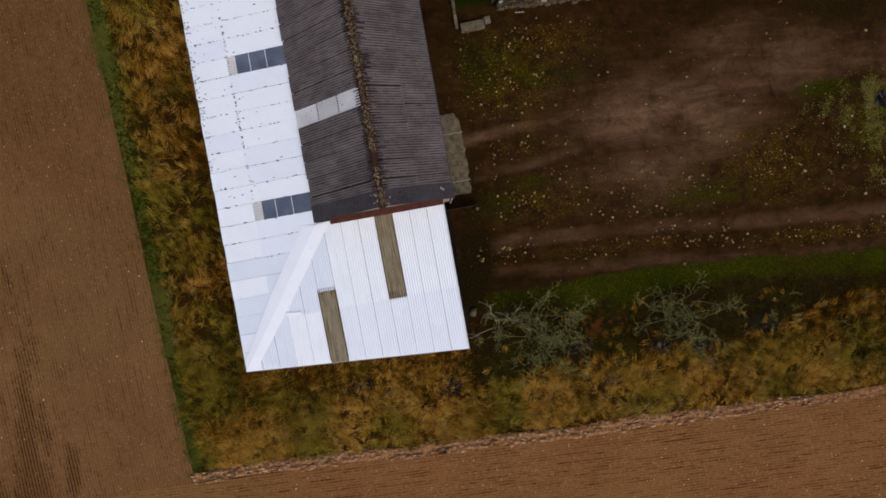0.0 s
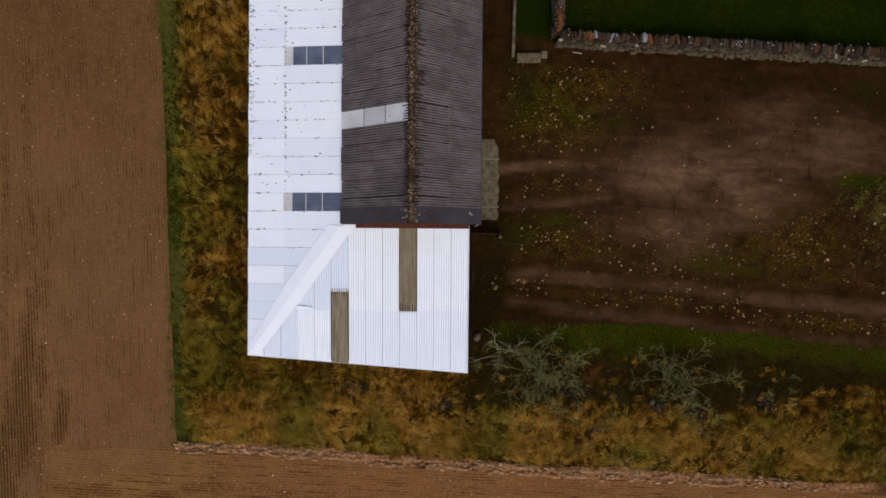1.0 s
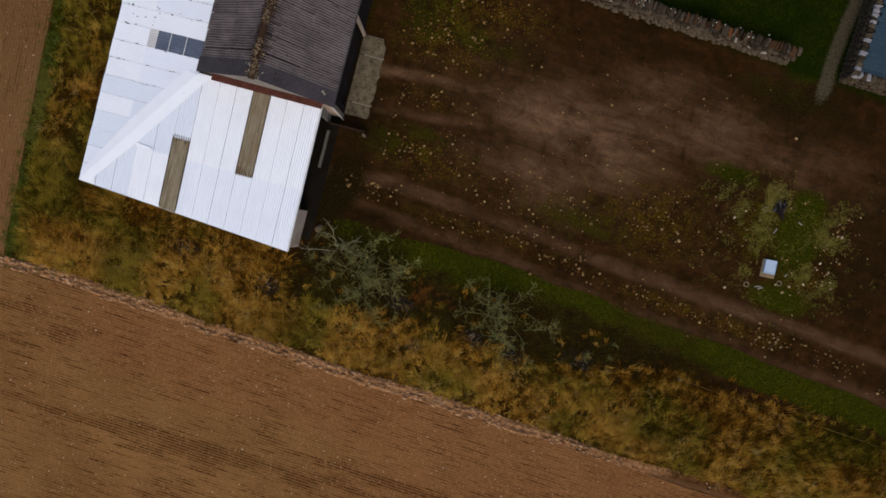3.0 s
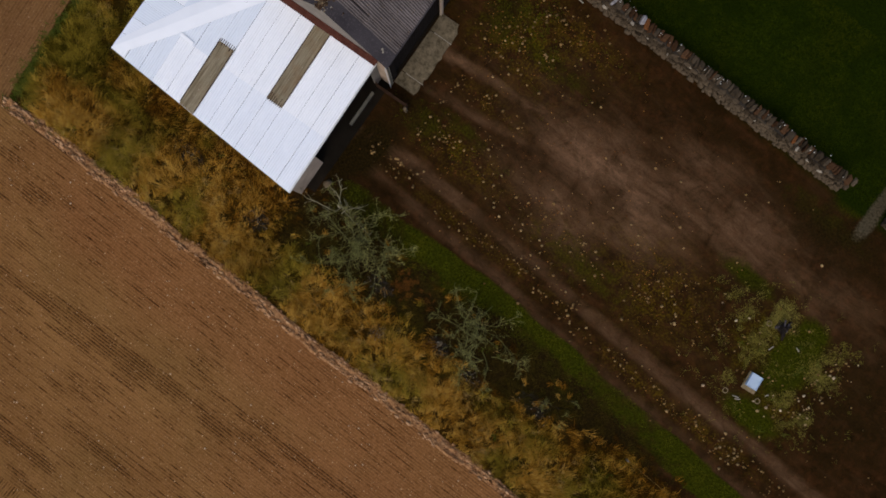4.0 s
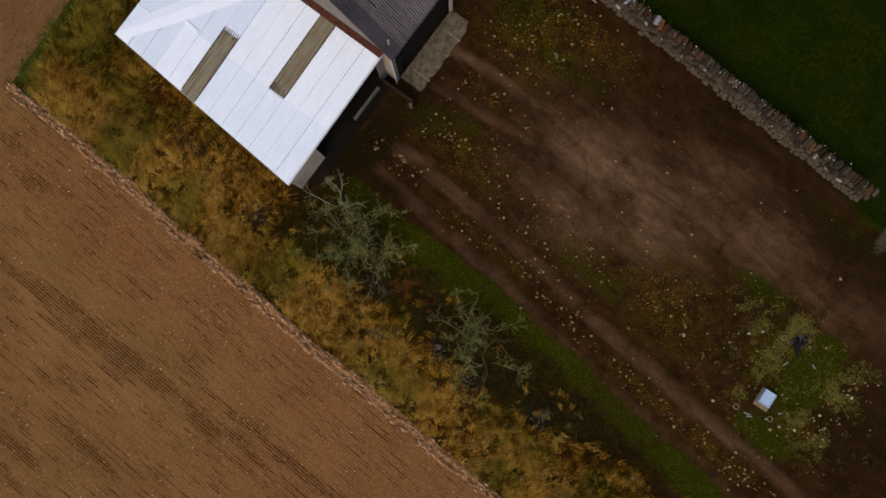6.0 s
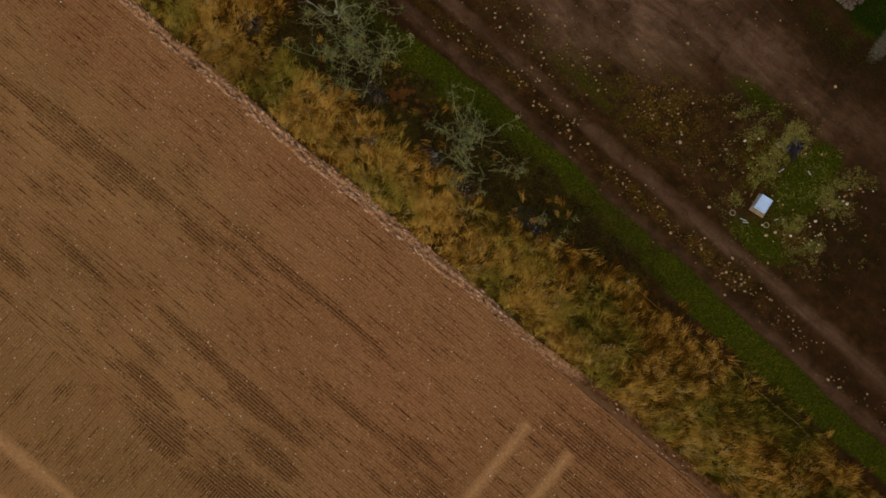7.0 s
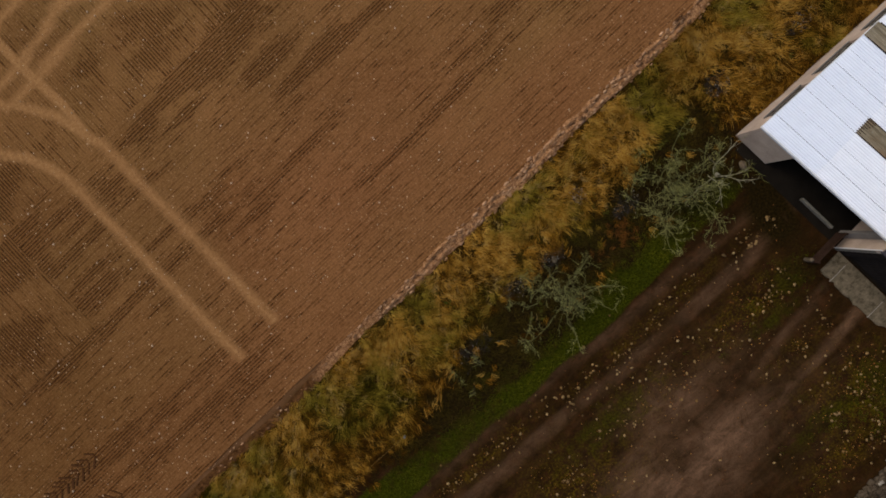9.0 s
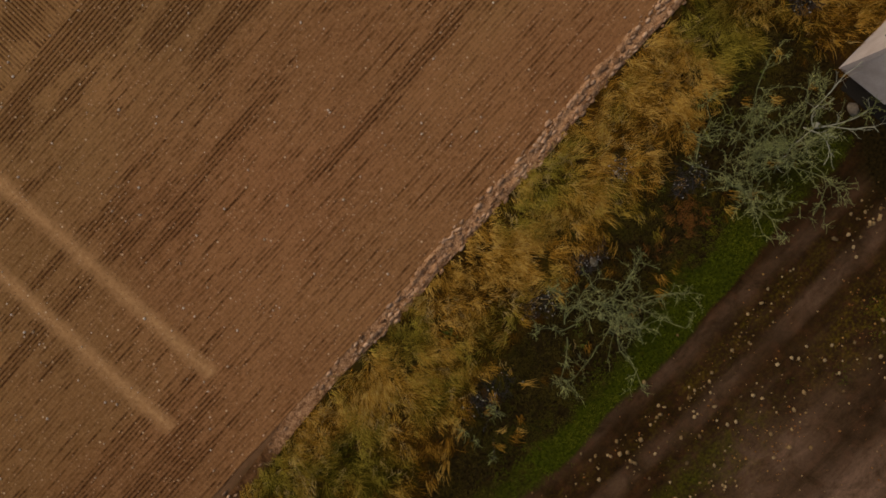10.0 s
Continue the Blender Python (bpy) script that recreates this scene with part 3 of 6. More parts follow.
TRACKS = (
    ((43.70, -10.08), (43.95, -15.00), (43.75, -20.00), (43.75, -23.60), (44.20, -25.70), (44.85, -27.30), (46.15, -28.80), (48.65, -30.20), (69.65, -31.80)),
    ((40.70, -10.40), (40.65, -18.50), (40.85, -23.00), (41.15, -25.20), (41.85, -27.90), (43.15, -30.00), (44.95, -31.30), (49.65, -33.00), (69.65, -34.50)),
    ((8.0, -32.1), (21.5, -31.5), (30.75, -31.3), (33.7, -30.8), (38.2, -30.5), (42.8, -30.2)),
    ((30.75, -31.3), (34.4, -31.9), (37.5, -32.2), (41.3, -31.5), (44.5, -31.3)),
    ((8.0, -34.6), (25.0, -33.9), (29.7, -33.65), (33.2, -33.2), (36.8, -32.7), (38.5, -32.1)),
    ((28.0, -33.8), (31.4, -34.15), (35.0, -34.4), (39.3, -34.3), (43.0, -33.8), (47.0, -33.2)),
    ((41.4, -37.0), (41.4, -33.3), (41.35, -31.0), (41.1, -28.1), (41.35, -25.6)),
)


def soil_layers(x, y):
    rolled = np.zeros(np.shape(x))
    for line in TRACKS:
        rolled = np.maximum(rolled, near_line(x, y, line, 0.40))
    patches = ((27, -25.1, 4.5, 1.5), (33.5, -24.0, 4.5, 1.1), (36.5, -22.9, 2.5, 0.45), (22, -23.3, 2.0, 0.5), (35, -28.3, 2.2, 1.2), (38, -28.8, 2.0, 0.8), (42.7, -26.8, 1.5, 0.7), (47.5, -27, 2.5, 1.3),
               (33.5, -26.9, 1.1, 1.0), (28.6, -19.7, 3.8, 0.45), (22, -19.8, 2.6, 0.4), (13.9, -20.5, 3.0, 0.35), (17.9, -13.9, 1.6, 0.25), (22.9, -14.1, 2.2, 0.3), (41.0, -24.0, 1.6, 0.5), (47.3, -18.6, 2.0, 0.6),
               (48.6, -25.2, 2.4, 1.6), (49.6, -23.0, 2.2, 1.4), (53.3, -19.6, 2.6, 1.5), (52.2, -16.5, 0.8, 0.7), (47.1, -19.7, 1.7, 0.32), (49.6, -16.9, 1.7, 0.28), (45.4, -15.5, 1.6, 0.25), (36.2, -24.0, 3.4, 0.7), (34.2, -27.0, 2.8, 1.4), (28.0, -20.2, 2.8, 0.6), (39.5, -16.8, 1.1, 0.25), (42.7, -22.8, 1.4, 0.6), (37.8, -23.8, 2.6, 0.8), (30.8, -21.6, 2.4, 0.7), (26.8, -19.8, 2.6, 0.4), (21.0, -19.6, 1.6, 0.3), (47.0, -18.6, 1.4, 0.3), (46.0, -9.2, 5.0, 0.45), (-15.2, -3.5, 1.1, 6.5), (-17.0, -12, 2.0, 7.0), (-12.9, -5.8, 0.5, 3.0))
    damp = 1.5 * np.maximum.reduce([blob(x, y, *p) for p in patches])
    damp = damp * np.clip(3.2 * (fbm(x * np.where(x < -6, 1.0, 0.3), y * np.where(x < -6, 0.3, 1.0), 0.9, 63) - 0.26), 0.12, 1.2)
    return rolled, damp


def drilled(name, origin, along, length, width, stepping, pitch=0.18, seed=1, lift=0.03, material=M_FIELD, streaky=0.7, soak=1.0):
    """A patch of drilled soil: rounded ridges and grooves side by side along a direction."""
    a = np.array(along, float) / np.hypot(*along)
    c = np.array([a[1], -a[0]])
    rows = int(width / pitch)
    s = np.arange(0, length + stepping, stepping)
    k = np.arange(rows * 4 + 1)
    ss, kk = np.meshgrid(s, k)
    jit = (value_noise(ss, kk // 4 * 3.7, 0.8, seed) - 0.5) * 0.05
    d = kk * pitch / 4 + jit + (value_noise(ss, 0 * kk, 15, seed + 5) - 0.5) * 0.15
    x = origin[0] + a[0] * ss + c[0] * d
    y = origin[1] + a[1] * ss + c[1] * d
    x, y = x.ravel(), y.ravel()
    rolled, damp = soil_layers(x, y)
    damp = damp * soak
    ph = (kk % 4).ravel()
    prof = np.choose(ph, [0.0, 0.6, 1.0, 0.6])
    run, off = ss.ravel(), d.ravel()
    streak = 0.58 * value_noise(run * 0.085, off * 1.35, 1.0, seed + 9) + 0.30 * value_noise(run * 0.5, off * 2.4, 1.0, seed + 3) + 0.22 * value_noise(run * 0.05, off * 0.3, 1.0, seed + 4)
    damp = np.maximum(damp, 1.1 * step(streak, 0.56, 0.82) * streaky)
    z = lift + 0.026 * prof * (0.30 + 0.4 * value_noise(x, y, 0.9, seed + 2) + 0.5 * np.clip(damp, 0, 1)) * (1 - 0.85 * rolled)
    n, m = len(k), len(s)
    i = np.arange(n * m).reshape(n, m)
    quads = np.stack([i[:-1, :-1], i[1:, :-1], i[1:, 1:], i[:-1, 1:]], -1).reshape(-1, 4)
    ob = joined(name, [(np.stack([x, y, z], 1), quads)], material, "brown drilled arable soil in fine parallel rows", "field", "stuff", True)
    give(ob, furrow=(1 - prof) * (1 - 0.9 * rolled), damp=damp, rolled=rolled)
    for name, values in (("dimmed", np.maximum(0.95 * blob(x, y, 57, -15, 12, 13), 0.45 * blob(x, y, 48, -7.5, 9, 2.2)) + 0.75 * step(y, 4, 22) * (x < 0)), ("ruddy", np.maximum(blob(x, y, 32, -13, 12, 8), 0.8 * step(x, -4, 3) * step(y, -13.5, -10))), ("along", ss.ravel()), ("row", ((kk + 2) // 4).ravel())):
        ob.data.attributes.new(name, "FLOAT", "POINT").data.foreach_set("value", values.astype(np.float32))


build_ground()
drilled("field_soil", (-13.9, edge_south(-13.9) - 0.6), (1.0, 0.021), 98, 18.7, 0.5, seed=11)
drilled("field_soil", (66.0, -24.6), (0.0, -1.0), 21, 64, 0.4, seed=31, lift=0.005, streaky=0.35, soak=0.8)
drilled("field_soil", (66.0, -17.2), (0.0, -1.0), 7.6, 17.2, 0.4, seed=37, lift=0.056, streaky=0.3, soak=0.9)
drilled("field_soil", (84.0, -24.7), (0.0, -1.0), 36, 98, 2.0, seed=33, lift=-0.035, streaky=0.35, soak=0.6)
drilled("field_soil", (edge_west(46), 46.0), (0.119, -1.0), 54.6, 8.6, 0.6, pitch=0.2, seed=41, material=M_FIELDWEST, streaky=0.25)
drilled("field_soil", (edge_west(46) - 8.35, 46.0), (0.119, -1.0), 108, 26, 1.2, pitch=0.2, seed=51, material=M_FIELDWEST, streaky=0.4)

# ---------------------------------------------------------------- the barn with its lean-tos
TURN = 4.3
barn = thing("barn", (5.16, 8.35, 0), "long barn with a dark ridged roof and white lean-to roofs", "barn", turn=TURN)
U_WEST, U_EAST, V_NORTH = -5.77, 7.50, 17.2
EAVE, TOP = 3.35, 3.95
D_WEST, D_EAST, D_RIDGE, D_EAVE, D_TOP = -0.05, 8.15, 4.20, 4.15, 7.05


def v_eave(u):
    return -7.94 - 0.075 * (u - U_WEST)


def hip_v(u):
    return np.where(np.asarray(u) < 0, np.asarray(u) / U_WEST * -7.94, 0.0)


def z_south(u, v):
    return EAVE + (TOP - EAVE) * (v - v_eave(u)) / (0 - v_eave(u))


def z_west(u, v):
    return EAVE + (TOP - EAVE) * (u - U_WEST) / -U_WEST


def z_dark(u, v):
    return np.where(np.asarray(u) < D_RIDGE, D_EAVE + (D_TOP - D_EAVE) * (u - D_WEST) / (D_RIDGE - D_WEST), D_EAVE + (D_TOP - D_EAVE) * (D_EAST - u) / (D_EAST - D_RIDGE))


def sheet(name, across, c0, c1, lo, hi, surface, material, parent, lift=0.0, label="", waves=7, depth=0.024, thick=0.008):
    """A corrugated roofing sheet. across: 'u' or 'v', the way the waves follow one another; lo and hi give its two ends."""
    n = max(2, int(round(waves * 2 * abs(c1 - c0) / 1.02)))
    c = np.linspace(c0, c1, n + 1)
    a, b = np.broadcast_to(lo(c), c.shape).astype(float), np.broadcast_to(hi(c), c.shape).astype(float)
    if np.all(b - a < 0.03):
        return None
    b = np.maximum(b, a + 0.01)
    wave = lift + depth * np.where(np.arange(n + 1) % 2 == 0, 0.0, 1.0)
    rows = []
    for e in (a, b):
        u, v = (c, e) if across == "u" else (e, c)
        rows.append(np.stack([u, v, surface(u, v) + wave], 1))
    top = np.concatenate(rows)
    low = top - np.array([0, 0, thick])
    i = np.arange(n)
    k = n + 1
    faces = [(j, j + 1, j + 1 + k, j + k) for j in i] + [(j + 2 * k, j + 3 * k, j + 1 + 3 * k, j + 1 + 2 * k) for j in i]
    faces += [(j + 4 * k, j + 6 * k, j + 1 + 6 * k, j + 1 + 4 * k) for j in i] + [(j + 5 * k, j + 1 + 5 * k, j + 1 + 7 * k, j + 7 * k) for j in i]
    me = mesh_of(name, np.concatenate([top, low, top, low]), faces)
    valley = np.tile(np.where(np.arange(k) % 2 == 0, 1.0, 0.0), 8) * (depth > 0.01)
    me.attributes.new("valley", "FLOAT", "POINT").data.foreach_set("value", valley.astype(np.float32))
    return link(name, me, material, parent, label)


def slab(name, pts, thick, material, parent, label=""):
    """A flat board over a polygon of (u, v, z) points, with depth."""
    bm = bmesh.new()
    top = [bm.verts.new(p) for p in pts]
    low = [bm.verts.new((p[0], p[1], p[2] - thick)) for p in pts]
    bm.faces.new(top)
    bm.faces.new(low[::-1])
    for i in range(len(pts)):
        j = (i + 1) % len(pts)
        bm.faces.new((top[j], top[i], low[i], low[j]))
    bmesh.ops.recalc_face_normals(bm, faces=bm.faces)
    return part(name, bm, material, parent, label)


PITCH = 1.02
# unseen dark backing added under the sheets so that their seams read dark
slab("roof_backing", [(U_WEST + 0.1, -7.8, EAVE - 0.03), (7.40, v_eave(7.4) + 0.15, EAVE - 0.03), (7.40, 0.0, TOP - 0.03), (0.0, 0.0, TOP - 0.03)], 0.02, M_BLACKWOOD, barn)
slab("roof_backing", [(U_WEST + 0.1, -7.8, EAVE - 0.03), (0.0, 0.0, TOP - 0.03), (0.0, V_NORTH - 0.2, TOP - 0.03), (U_WEST + 0.1, V_NORTH - 0.2, EAVE - 0.03)], 0.02, M_BLACKWOOD, barn)
slab("roof_backing", [(D_WEST + 0.1, 0.2, D_EAVE - 0.0), (D_RIDGE, 0.2, D_TOP - 0.04), (D_RIDGE, V_NORTH - 0.1, D_TOP - 0.04), (D_WEST + 0.1, V_NORTH - 0.1, D_EAVE - 0.0)], 0.02, M_BLACKWOOD, barn)
slab("roof_backing", [(D_RIDGE, 0.2, D_TOP - 0.04), (D_EAST - 0.1, 0.2, D_EAVE), (D_EAST - 0.1, V_NORTH - 0.1, D_EAVE), (D_RIDGE, V_NORTH - 0.1, D_TOP - 0.04)], 0.02, M_BLACKWOOD, barn)
r1 = np.random.default_rng(2)
# southern lean-to: columns of sheets that run down to the south eave, two rows
south_roof = part("south_roof", boxes(((-5.4, -7.6, 3.22), (7.3, -7.5, 3.30)), ((0.2, -4.2, 3.48), (7.3, -4.1, 3.58))), M_BROWNWOOD, barn, "white corrugated lean-to roof with two brown rooflights")
edges = [-0.70 + PITCH * k for k in range(-5, 9)]
edges[0] = U_WEST
dull_low = {1, 2, 3}
for k, (c0, c1) in enumerate(zip(edges[:-1], edges[1:])):
    west = k < 5
    if abs(c0 + 0.70) < 0.01:
        sheet("rooflight", "u", c0, c1, v_eave, lambda c: -3.90 + 0 * c, z_south, M_GRP, south_roof, 0.012, "brown weathered translucent rooflight sheet")
        sheet("roof_sheet", "u", c0 + r1.uniform(0.006, 0.02), c1, lambda c: -4.05 + 0 * c, lambda c: hip_v(c) - 0.02, z_south, M_DULL, south_roof, 0.030)
        continue
    lower = M_DULL if k in dull_low or k == 5 else M_WHITE
    sheet("roof_sheet", "u", c0 + r1.uniform(0.006, 0.02), c1, v_eave, lambda c: np.minimum(-5.06 + 0 * c, hip_v(c)), z_south, M_WHITE if k == 3 else (M_MID if k > 5 else lower), south_roof, 0.006 * (k % 2))
    if abs(c0 - 3.38) < 0.01:
        sheet("rooflight", "u", c0, c1, lambda c: -5.18 + 0 * c, lambda c: -0.06 + 0 * c, z_south, M_GRP, south_roof, 0.030, "brown weathered translucent rooflight sheet")
    else:
        sheet("roof_sheet", "u", c0 + r1.uniform(0.006, 0.02), c1, lambda c: np.minimum(-5.16 + 0 * c, hip_v(c)), lambda c: hip_v(c) - 0.02, z_south, M_DULL if west else M_WHITE, south_roof, 0.018 + 0.004 * (k % 2))

# western lean-to: rows of sheets that run down to the west eave
west_roof = part("west_roof", boxes(((-5.3, -6.5, 3.22), (-5.2, V_NORTH - 0.4, 3.32)), ((-3.6, -4.0, 3.42), (-3.5, V_NORTH - 0.4, 3.50))), M_BROWNWOOD, barn, "white corrugated lean-to roof with grey-blue rooflights")
VP = 1.085
k = -9
while 0.74 + VP * k < V_NORTH - 0.5:
    c0 = 0.74 + VP * k
    c1 = min(c0 + VP, V_NORTH)
    if k == -9:
        c0 = -7.94

    def hip_u(c):
        return np.minimum(0.0, np.asarray(c) / 7.94 * -U_WEST)

    light = k in (0, 8)
    ragged = 0.02 * math.sin(k * 2.3)
    low_mat = M_DULL if k in (-3, -5, -6) else (M_MID if k in (-7, -8, 4, 9) else M_WHITE)
    if hip_u(np.array([c1]))[0] > -3.4:
        sheet("roof_sheet", "v", c0 + r1.uniform(0.006, 0.02), c1, lambda c: U_WEST + ragged + 0 * c, lambda c: np.minimum(-3.46 + 0 * c, hip_u(c)), z_west, low_mat, west_roof, 0.0, depth=0.007)
        if light:
            sheet("rooflight", "v", c0, c1, lambda c: -3.58 + 0 * c, lambda c: -3.02 + 0 * c, z_west, M_GRPWHITE, west_roof, 0.024, "clouded end of a grey-blue rooflight")
            for a, b in ((-3.04, -2.2), (-2.17, -1.2), (-1.17, -0.02)):
                sheet("rooflight", "v", c0, c1, lambda c, a=a: a + 0 * c, lambda c, b=b: b + 0 * c, z_west, M_GRPBLUE, west_roof, 0.026, "grey-blue translucent rooflight sheet")
                slab("pane_joint", [(b - 0.03, c0, float(z_west(b, c0)) + 0.05), (b + 0.01, c0, float(z_west(b, c0)) + 0.05), (b + 0.01, c1, float(z_west(b, c1)) + 0.05), (b - 0.03, c1, float(z_west(b, c1)) + 0.05)], 0.015, M_WHITEPAINT, west_roof)
        else:
            sheet("roof_sheet", "v", c0 + r1.uniform(0.006, 0.02), c1, lambda c: np.minimum(-3.56 + ragged + 0 * c, hip_u(c)), lambda c: np.minimum(-0.01, hip_u(c)), z_west, M_DULL if k < -2 else (M_MID if k in (-2, -1, 2, 3, 7) else M_WHITE), west_roof, 0.018 + 0.008 * (k % 2), depth=0.007)
    else:
        sheet("roof_sheet", "v", c0 + r1.uniform(0.006, 0.02), c1, lambda c: U_WEST + 0 * c, hip_u, z_west, low_mat, west_roof, 0.0, depth=0.007)
    k += 1

# the wide white cover over the hip, in two lengths
hip = new("hip_cover")
hip.parent = barn
for name, t0, t1, lift in (("hip_sheet", 0.015, 0.50, 0.045), ("hip_sheet", 0.48, 0.985, 0.056)):
    pts = []
    ends = ((t0, -1), (t0, 1), (t1, 1), (t1, -1)) if t1 < 0.9 else ((t0, -1), (t0, 1), (1.045, 1), (0.947, -1))
    for t, side in ends:
        u, v = U_WEST * (1 - t), -7.94 * (1 - t)
        w = 0.66
        pts.append((max(u + side * 0.81 * w, U_WEST + 0.01), max(v - side * 0.59 * w, v_eave(u) + 0.02), t))
    mid = [(U_WEST * (1 - t), -7.94 * (1 - t), EAVE + (TOP - EAVE) * t + lift + 0.02) for t in (t0, t1)]
    bm = bmesh.new()
    vs = []
    for u, v, t in pts:
        z = min(z_west(u, v), z_south(u, v)) + lift
        vs.append(bm.verts.new((u, v, float(z))))
    ms = [bm.verts.new(p) for p in mid]
    fs = [bm.faces.new((vs[0], ms[0], ms[1], vs[3])), bm.faces.new((ms[0], vs[1], vs[2], ms[1]))]
    ext = bmesh.ops.extrude_face_region(bm, geom=fs)
    bmesh.ops.translate(bm, verts=[e for e in ext["geom"] if isinstance(e, bmesh.types.BMVert)], vec=(0, 0, -0.012))
    bmesh.ops.recalc_face_normals(bm, faces=bm.faces)
    part(name, bm, M_WHITE, hip)
# a loose strip of white sheet beside the hip
slab("sheet_offcut", [(-2.75, -5.12, 3.66), (-1.85, -5.20, 3.66), (-1.85, -4.98, 3.68), (-2.75, -4.90, 3.68)], 0.012, M_WHITE, hip)

# edge trims of the lean-to roofs
slab("eave_trim", [(U_WEST - 0.02, v_eave(U_WEST) - 0.02, 3.34), (7.48, v_eave(7.48) - 0.02, 3.34), (7.48, v_eave(7.48) + 0.05, 3.34), (U_WEST - 0.02, v_eave(U_WEST) + 0.05, 3.34)], 0.12, M_WHITEPAINT, barn)
slab("verge_trim", [(7.44, v_eave(7.45), 3.42), (7.52, v_eave(7.5), 3.42), (7.52, -0.05, 4.02), (7.44, -0.05, 4.02)], 0.16, M_WHITEPAINT, barn)

# dark ridged roof: two slopes of corrugated sheets
dark_roof = part("main_roof", boxes(((0.3, 0.3, 4.05), (0.4, V_NORTH - 0.3, 4.2)), ((7.7, 0.3, 4.05), (7.8, V_NORTH - 0.3, 4.2)), ((4.14, 0.3, 6.7), (4.26, V_NORTH - 0.3, 6.9))), M_BROWNWOOD, barn, "dark weathered corrugated roof with a mossy ridge")
v0 = 0.44
k = 0
while v0 + k * 1.016 < V_NORTH - 0.3:
    c0, c1 = max(v0 + k * 1.016, 0.86), v0 + (k + 1) * 1.016
    sag = 0.03 * math.sin(k * 1.7)
    for west in (True, False):
        cuts = (D_WEST, 2.10, D_RIDGE - 0.05) if west else (D_RIDGE + 0.05, 6.2, D_EAST)
        if west and k == 5:
            for j, (a, b) in enumerate(((0.0, 1.42), (1.38, 2.72), (2.68, D_RIDGE - 0.1))):
                sheet("rooflight", "v", c0, c1, lambda c, a=a: a + 0 * c, lambda c, b=b: b + 0 * c, z_dark, M_GRPWHITE, dark_roof, 0.03 + 0.004 * j, "clouded white rooflight pane", depth=0.012)
            for q in (1.40, 2.70):
                for w in range(7):
                    box_v = c0 + 0.06 + w * 0.145
                    zq = float(z_dark(q, box_v)) + 0.075
                    slab("joint_stain", [(q - 0.03, box_v, zq - 0.02), (q + 0.03, box_v, zq + 0.02), (q + 0.03, box_v + 0.08, zq + 0.02), (q - 0.03, box_v + 0.08, zq - 0.02)], 0.012, M_SPOT, dark_roof)
            continue
        for j in (0, 1):
            a, b = cuts[j], cuts[j + 1]
            lift = 0.02 * (j if west else 1 - j)
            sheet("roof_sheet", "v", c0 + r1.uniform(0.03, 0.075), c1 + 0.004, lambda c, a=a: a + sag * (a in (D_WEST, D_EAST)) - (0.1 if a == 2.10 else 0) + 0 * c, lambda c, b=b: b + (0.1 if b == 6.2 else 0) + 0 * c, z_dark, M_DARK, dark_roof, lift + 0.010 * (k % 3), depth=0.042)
    k += 1
# smooth flashing over the south gable, the ridge pieces and moss
for a, b in ((D_WEST - 0.06, D_RIDGE), (D_RIDGE, D_EAST + 0.06)):
    slab("gable_flashing", [(a, 0.0, float(z_dark(a, 0)) + 0.06), (b, 0.0, float(z_dark(b, 0)) + 0.06), (b, 0.92, float(z_dark(b, 0)) + 0.06), (a, 0.92, float(z_dark(a, 0)) + 0.06)], 0.03, M_VERGE, dark_roof, "smooth dark grey gable flashing")
for k in range(17):
    a, b = -0.08 + k * 1.02, -0.08 + (k + 1) * 1.02 + 0.06
    r = bmesh.new()
    prof = [(-0.19, -0.10), (-0.10, 0.02), (0.0, 0.075), (0.10, 0.02), (0.19, -0.10)]
    lifted = 0.05 + 0.008 * (k % 3)
    va = [r.verts.new((D_RIDGE + p, a, D_TOP + q + lifted)) for p, q in prof]
    vb = [r.verts.new((D_RIDGE + p, b, D_TOP + q + lifted + 0.012)) for p, q in prof]
    for i in range(4):
        r.faces.new((va[i], va[i + 1], vb[i + 1], vb[i]))
    r.faces.new(va[::-1])
    r.faces.new(vb)
    bmesh.ops.recalc_face_normals(r, faces=r.faces)
    part("ridge_tile", r, M_RIDGE, dark_roof)
for q in range(7):
    for u0, v0, way in ((3.38, -5.20, 1), (-0.70, -3.88, -1)):
        u, n = u0 + 0.10 + q * 0.137, r1.uniform(0.16, 0.5)
        a, b = sorted((v0 - 0.05 * way, v0 + n * way))
        slab("moss_strip", [(u - 0.022, a, float(z_south(u, a)) + 0.066), (u + 0.022, a, float(z_south(u, a)) + 0.066), (u + 0.016, b, float(z_south(u, b)) + 0.066), (u - 0.016, b, float(z_south(u, b)) + 0.066)], 0.02, M_BROWNWOOD, south_roof)
for u, a, b in ((3.38, -5.2, -0.1), (4.41, -5.2, -0.1), (-0.70, -8.2, -3.9), (0.33, -8.2, -3.9)):
    slab("seam_strip", [(u - 0.022, a, float(z_south(u, a)) + 0.062), (u + 0.022, a, float(z_south(u, a)) + 0.062), (u + 0.022, b, float(z_south(u, b)) + 0.062), (u - 0.022, b, float(z_south(u, b)) + 0.062)], 0.02, M_BROWNWOOD, south_roof)


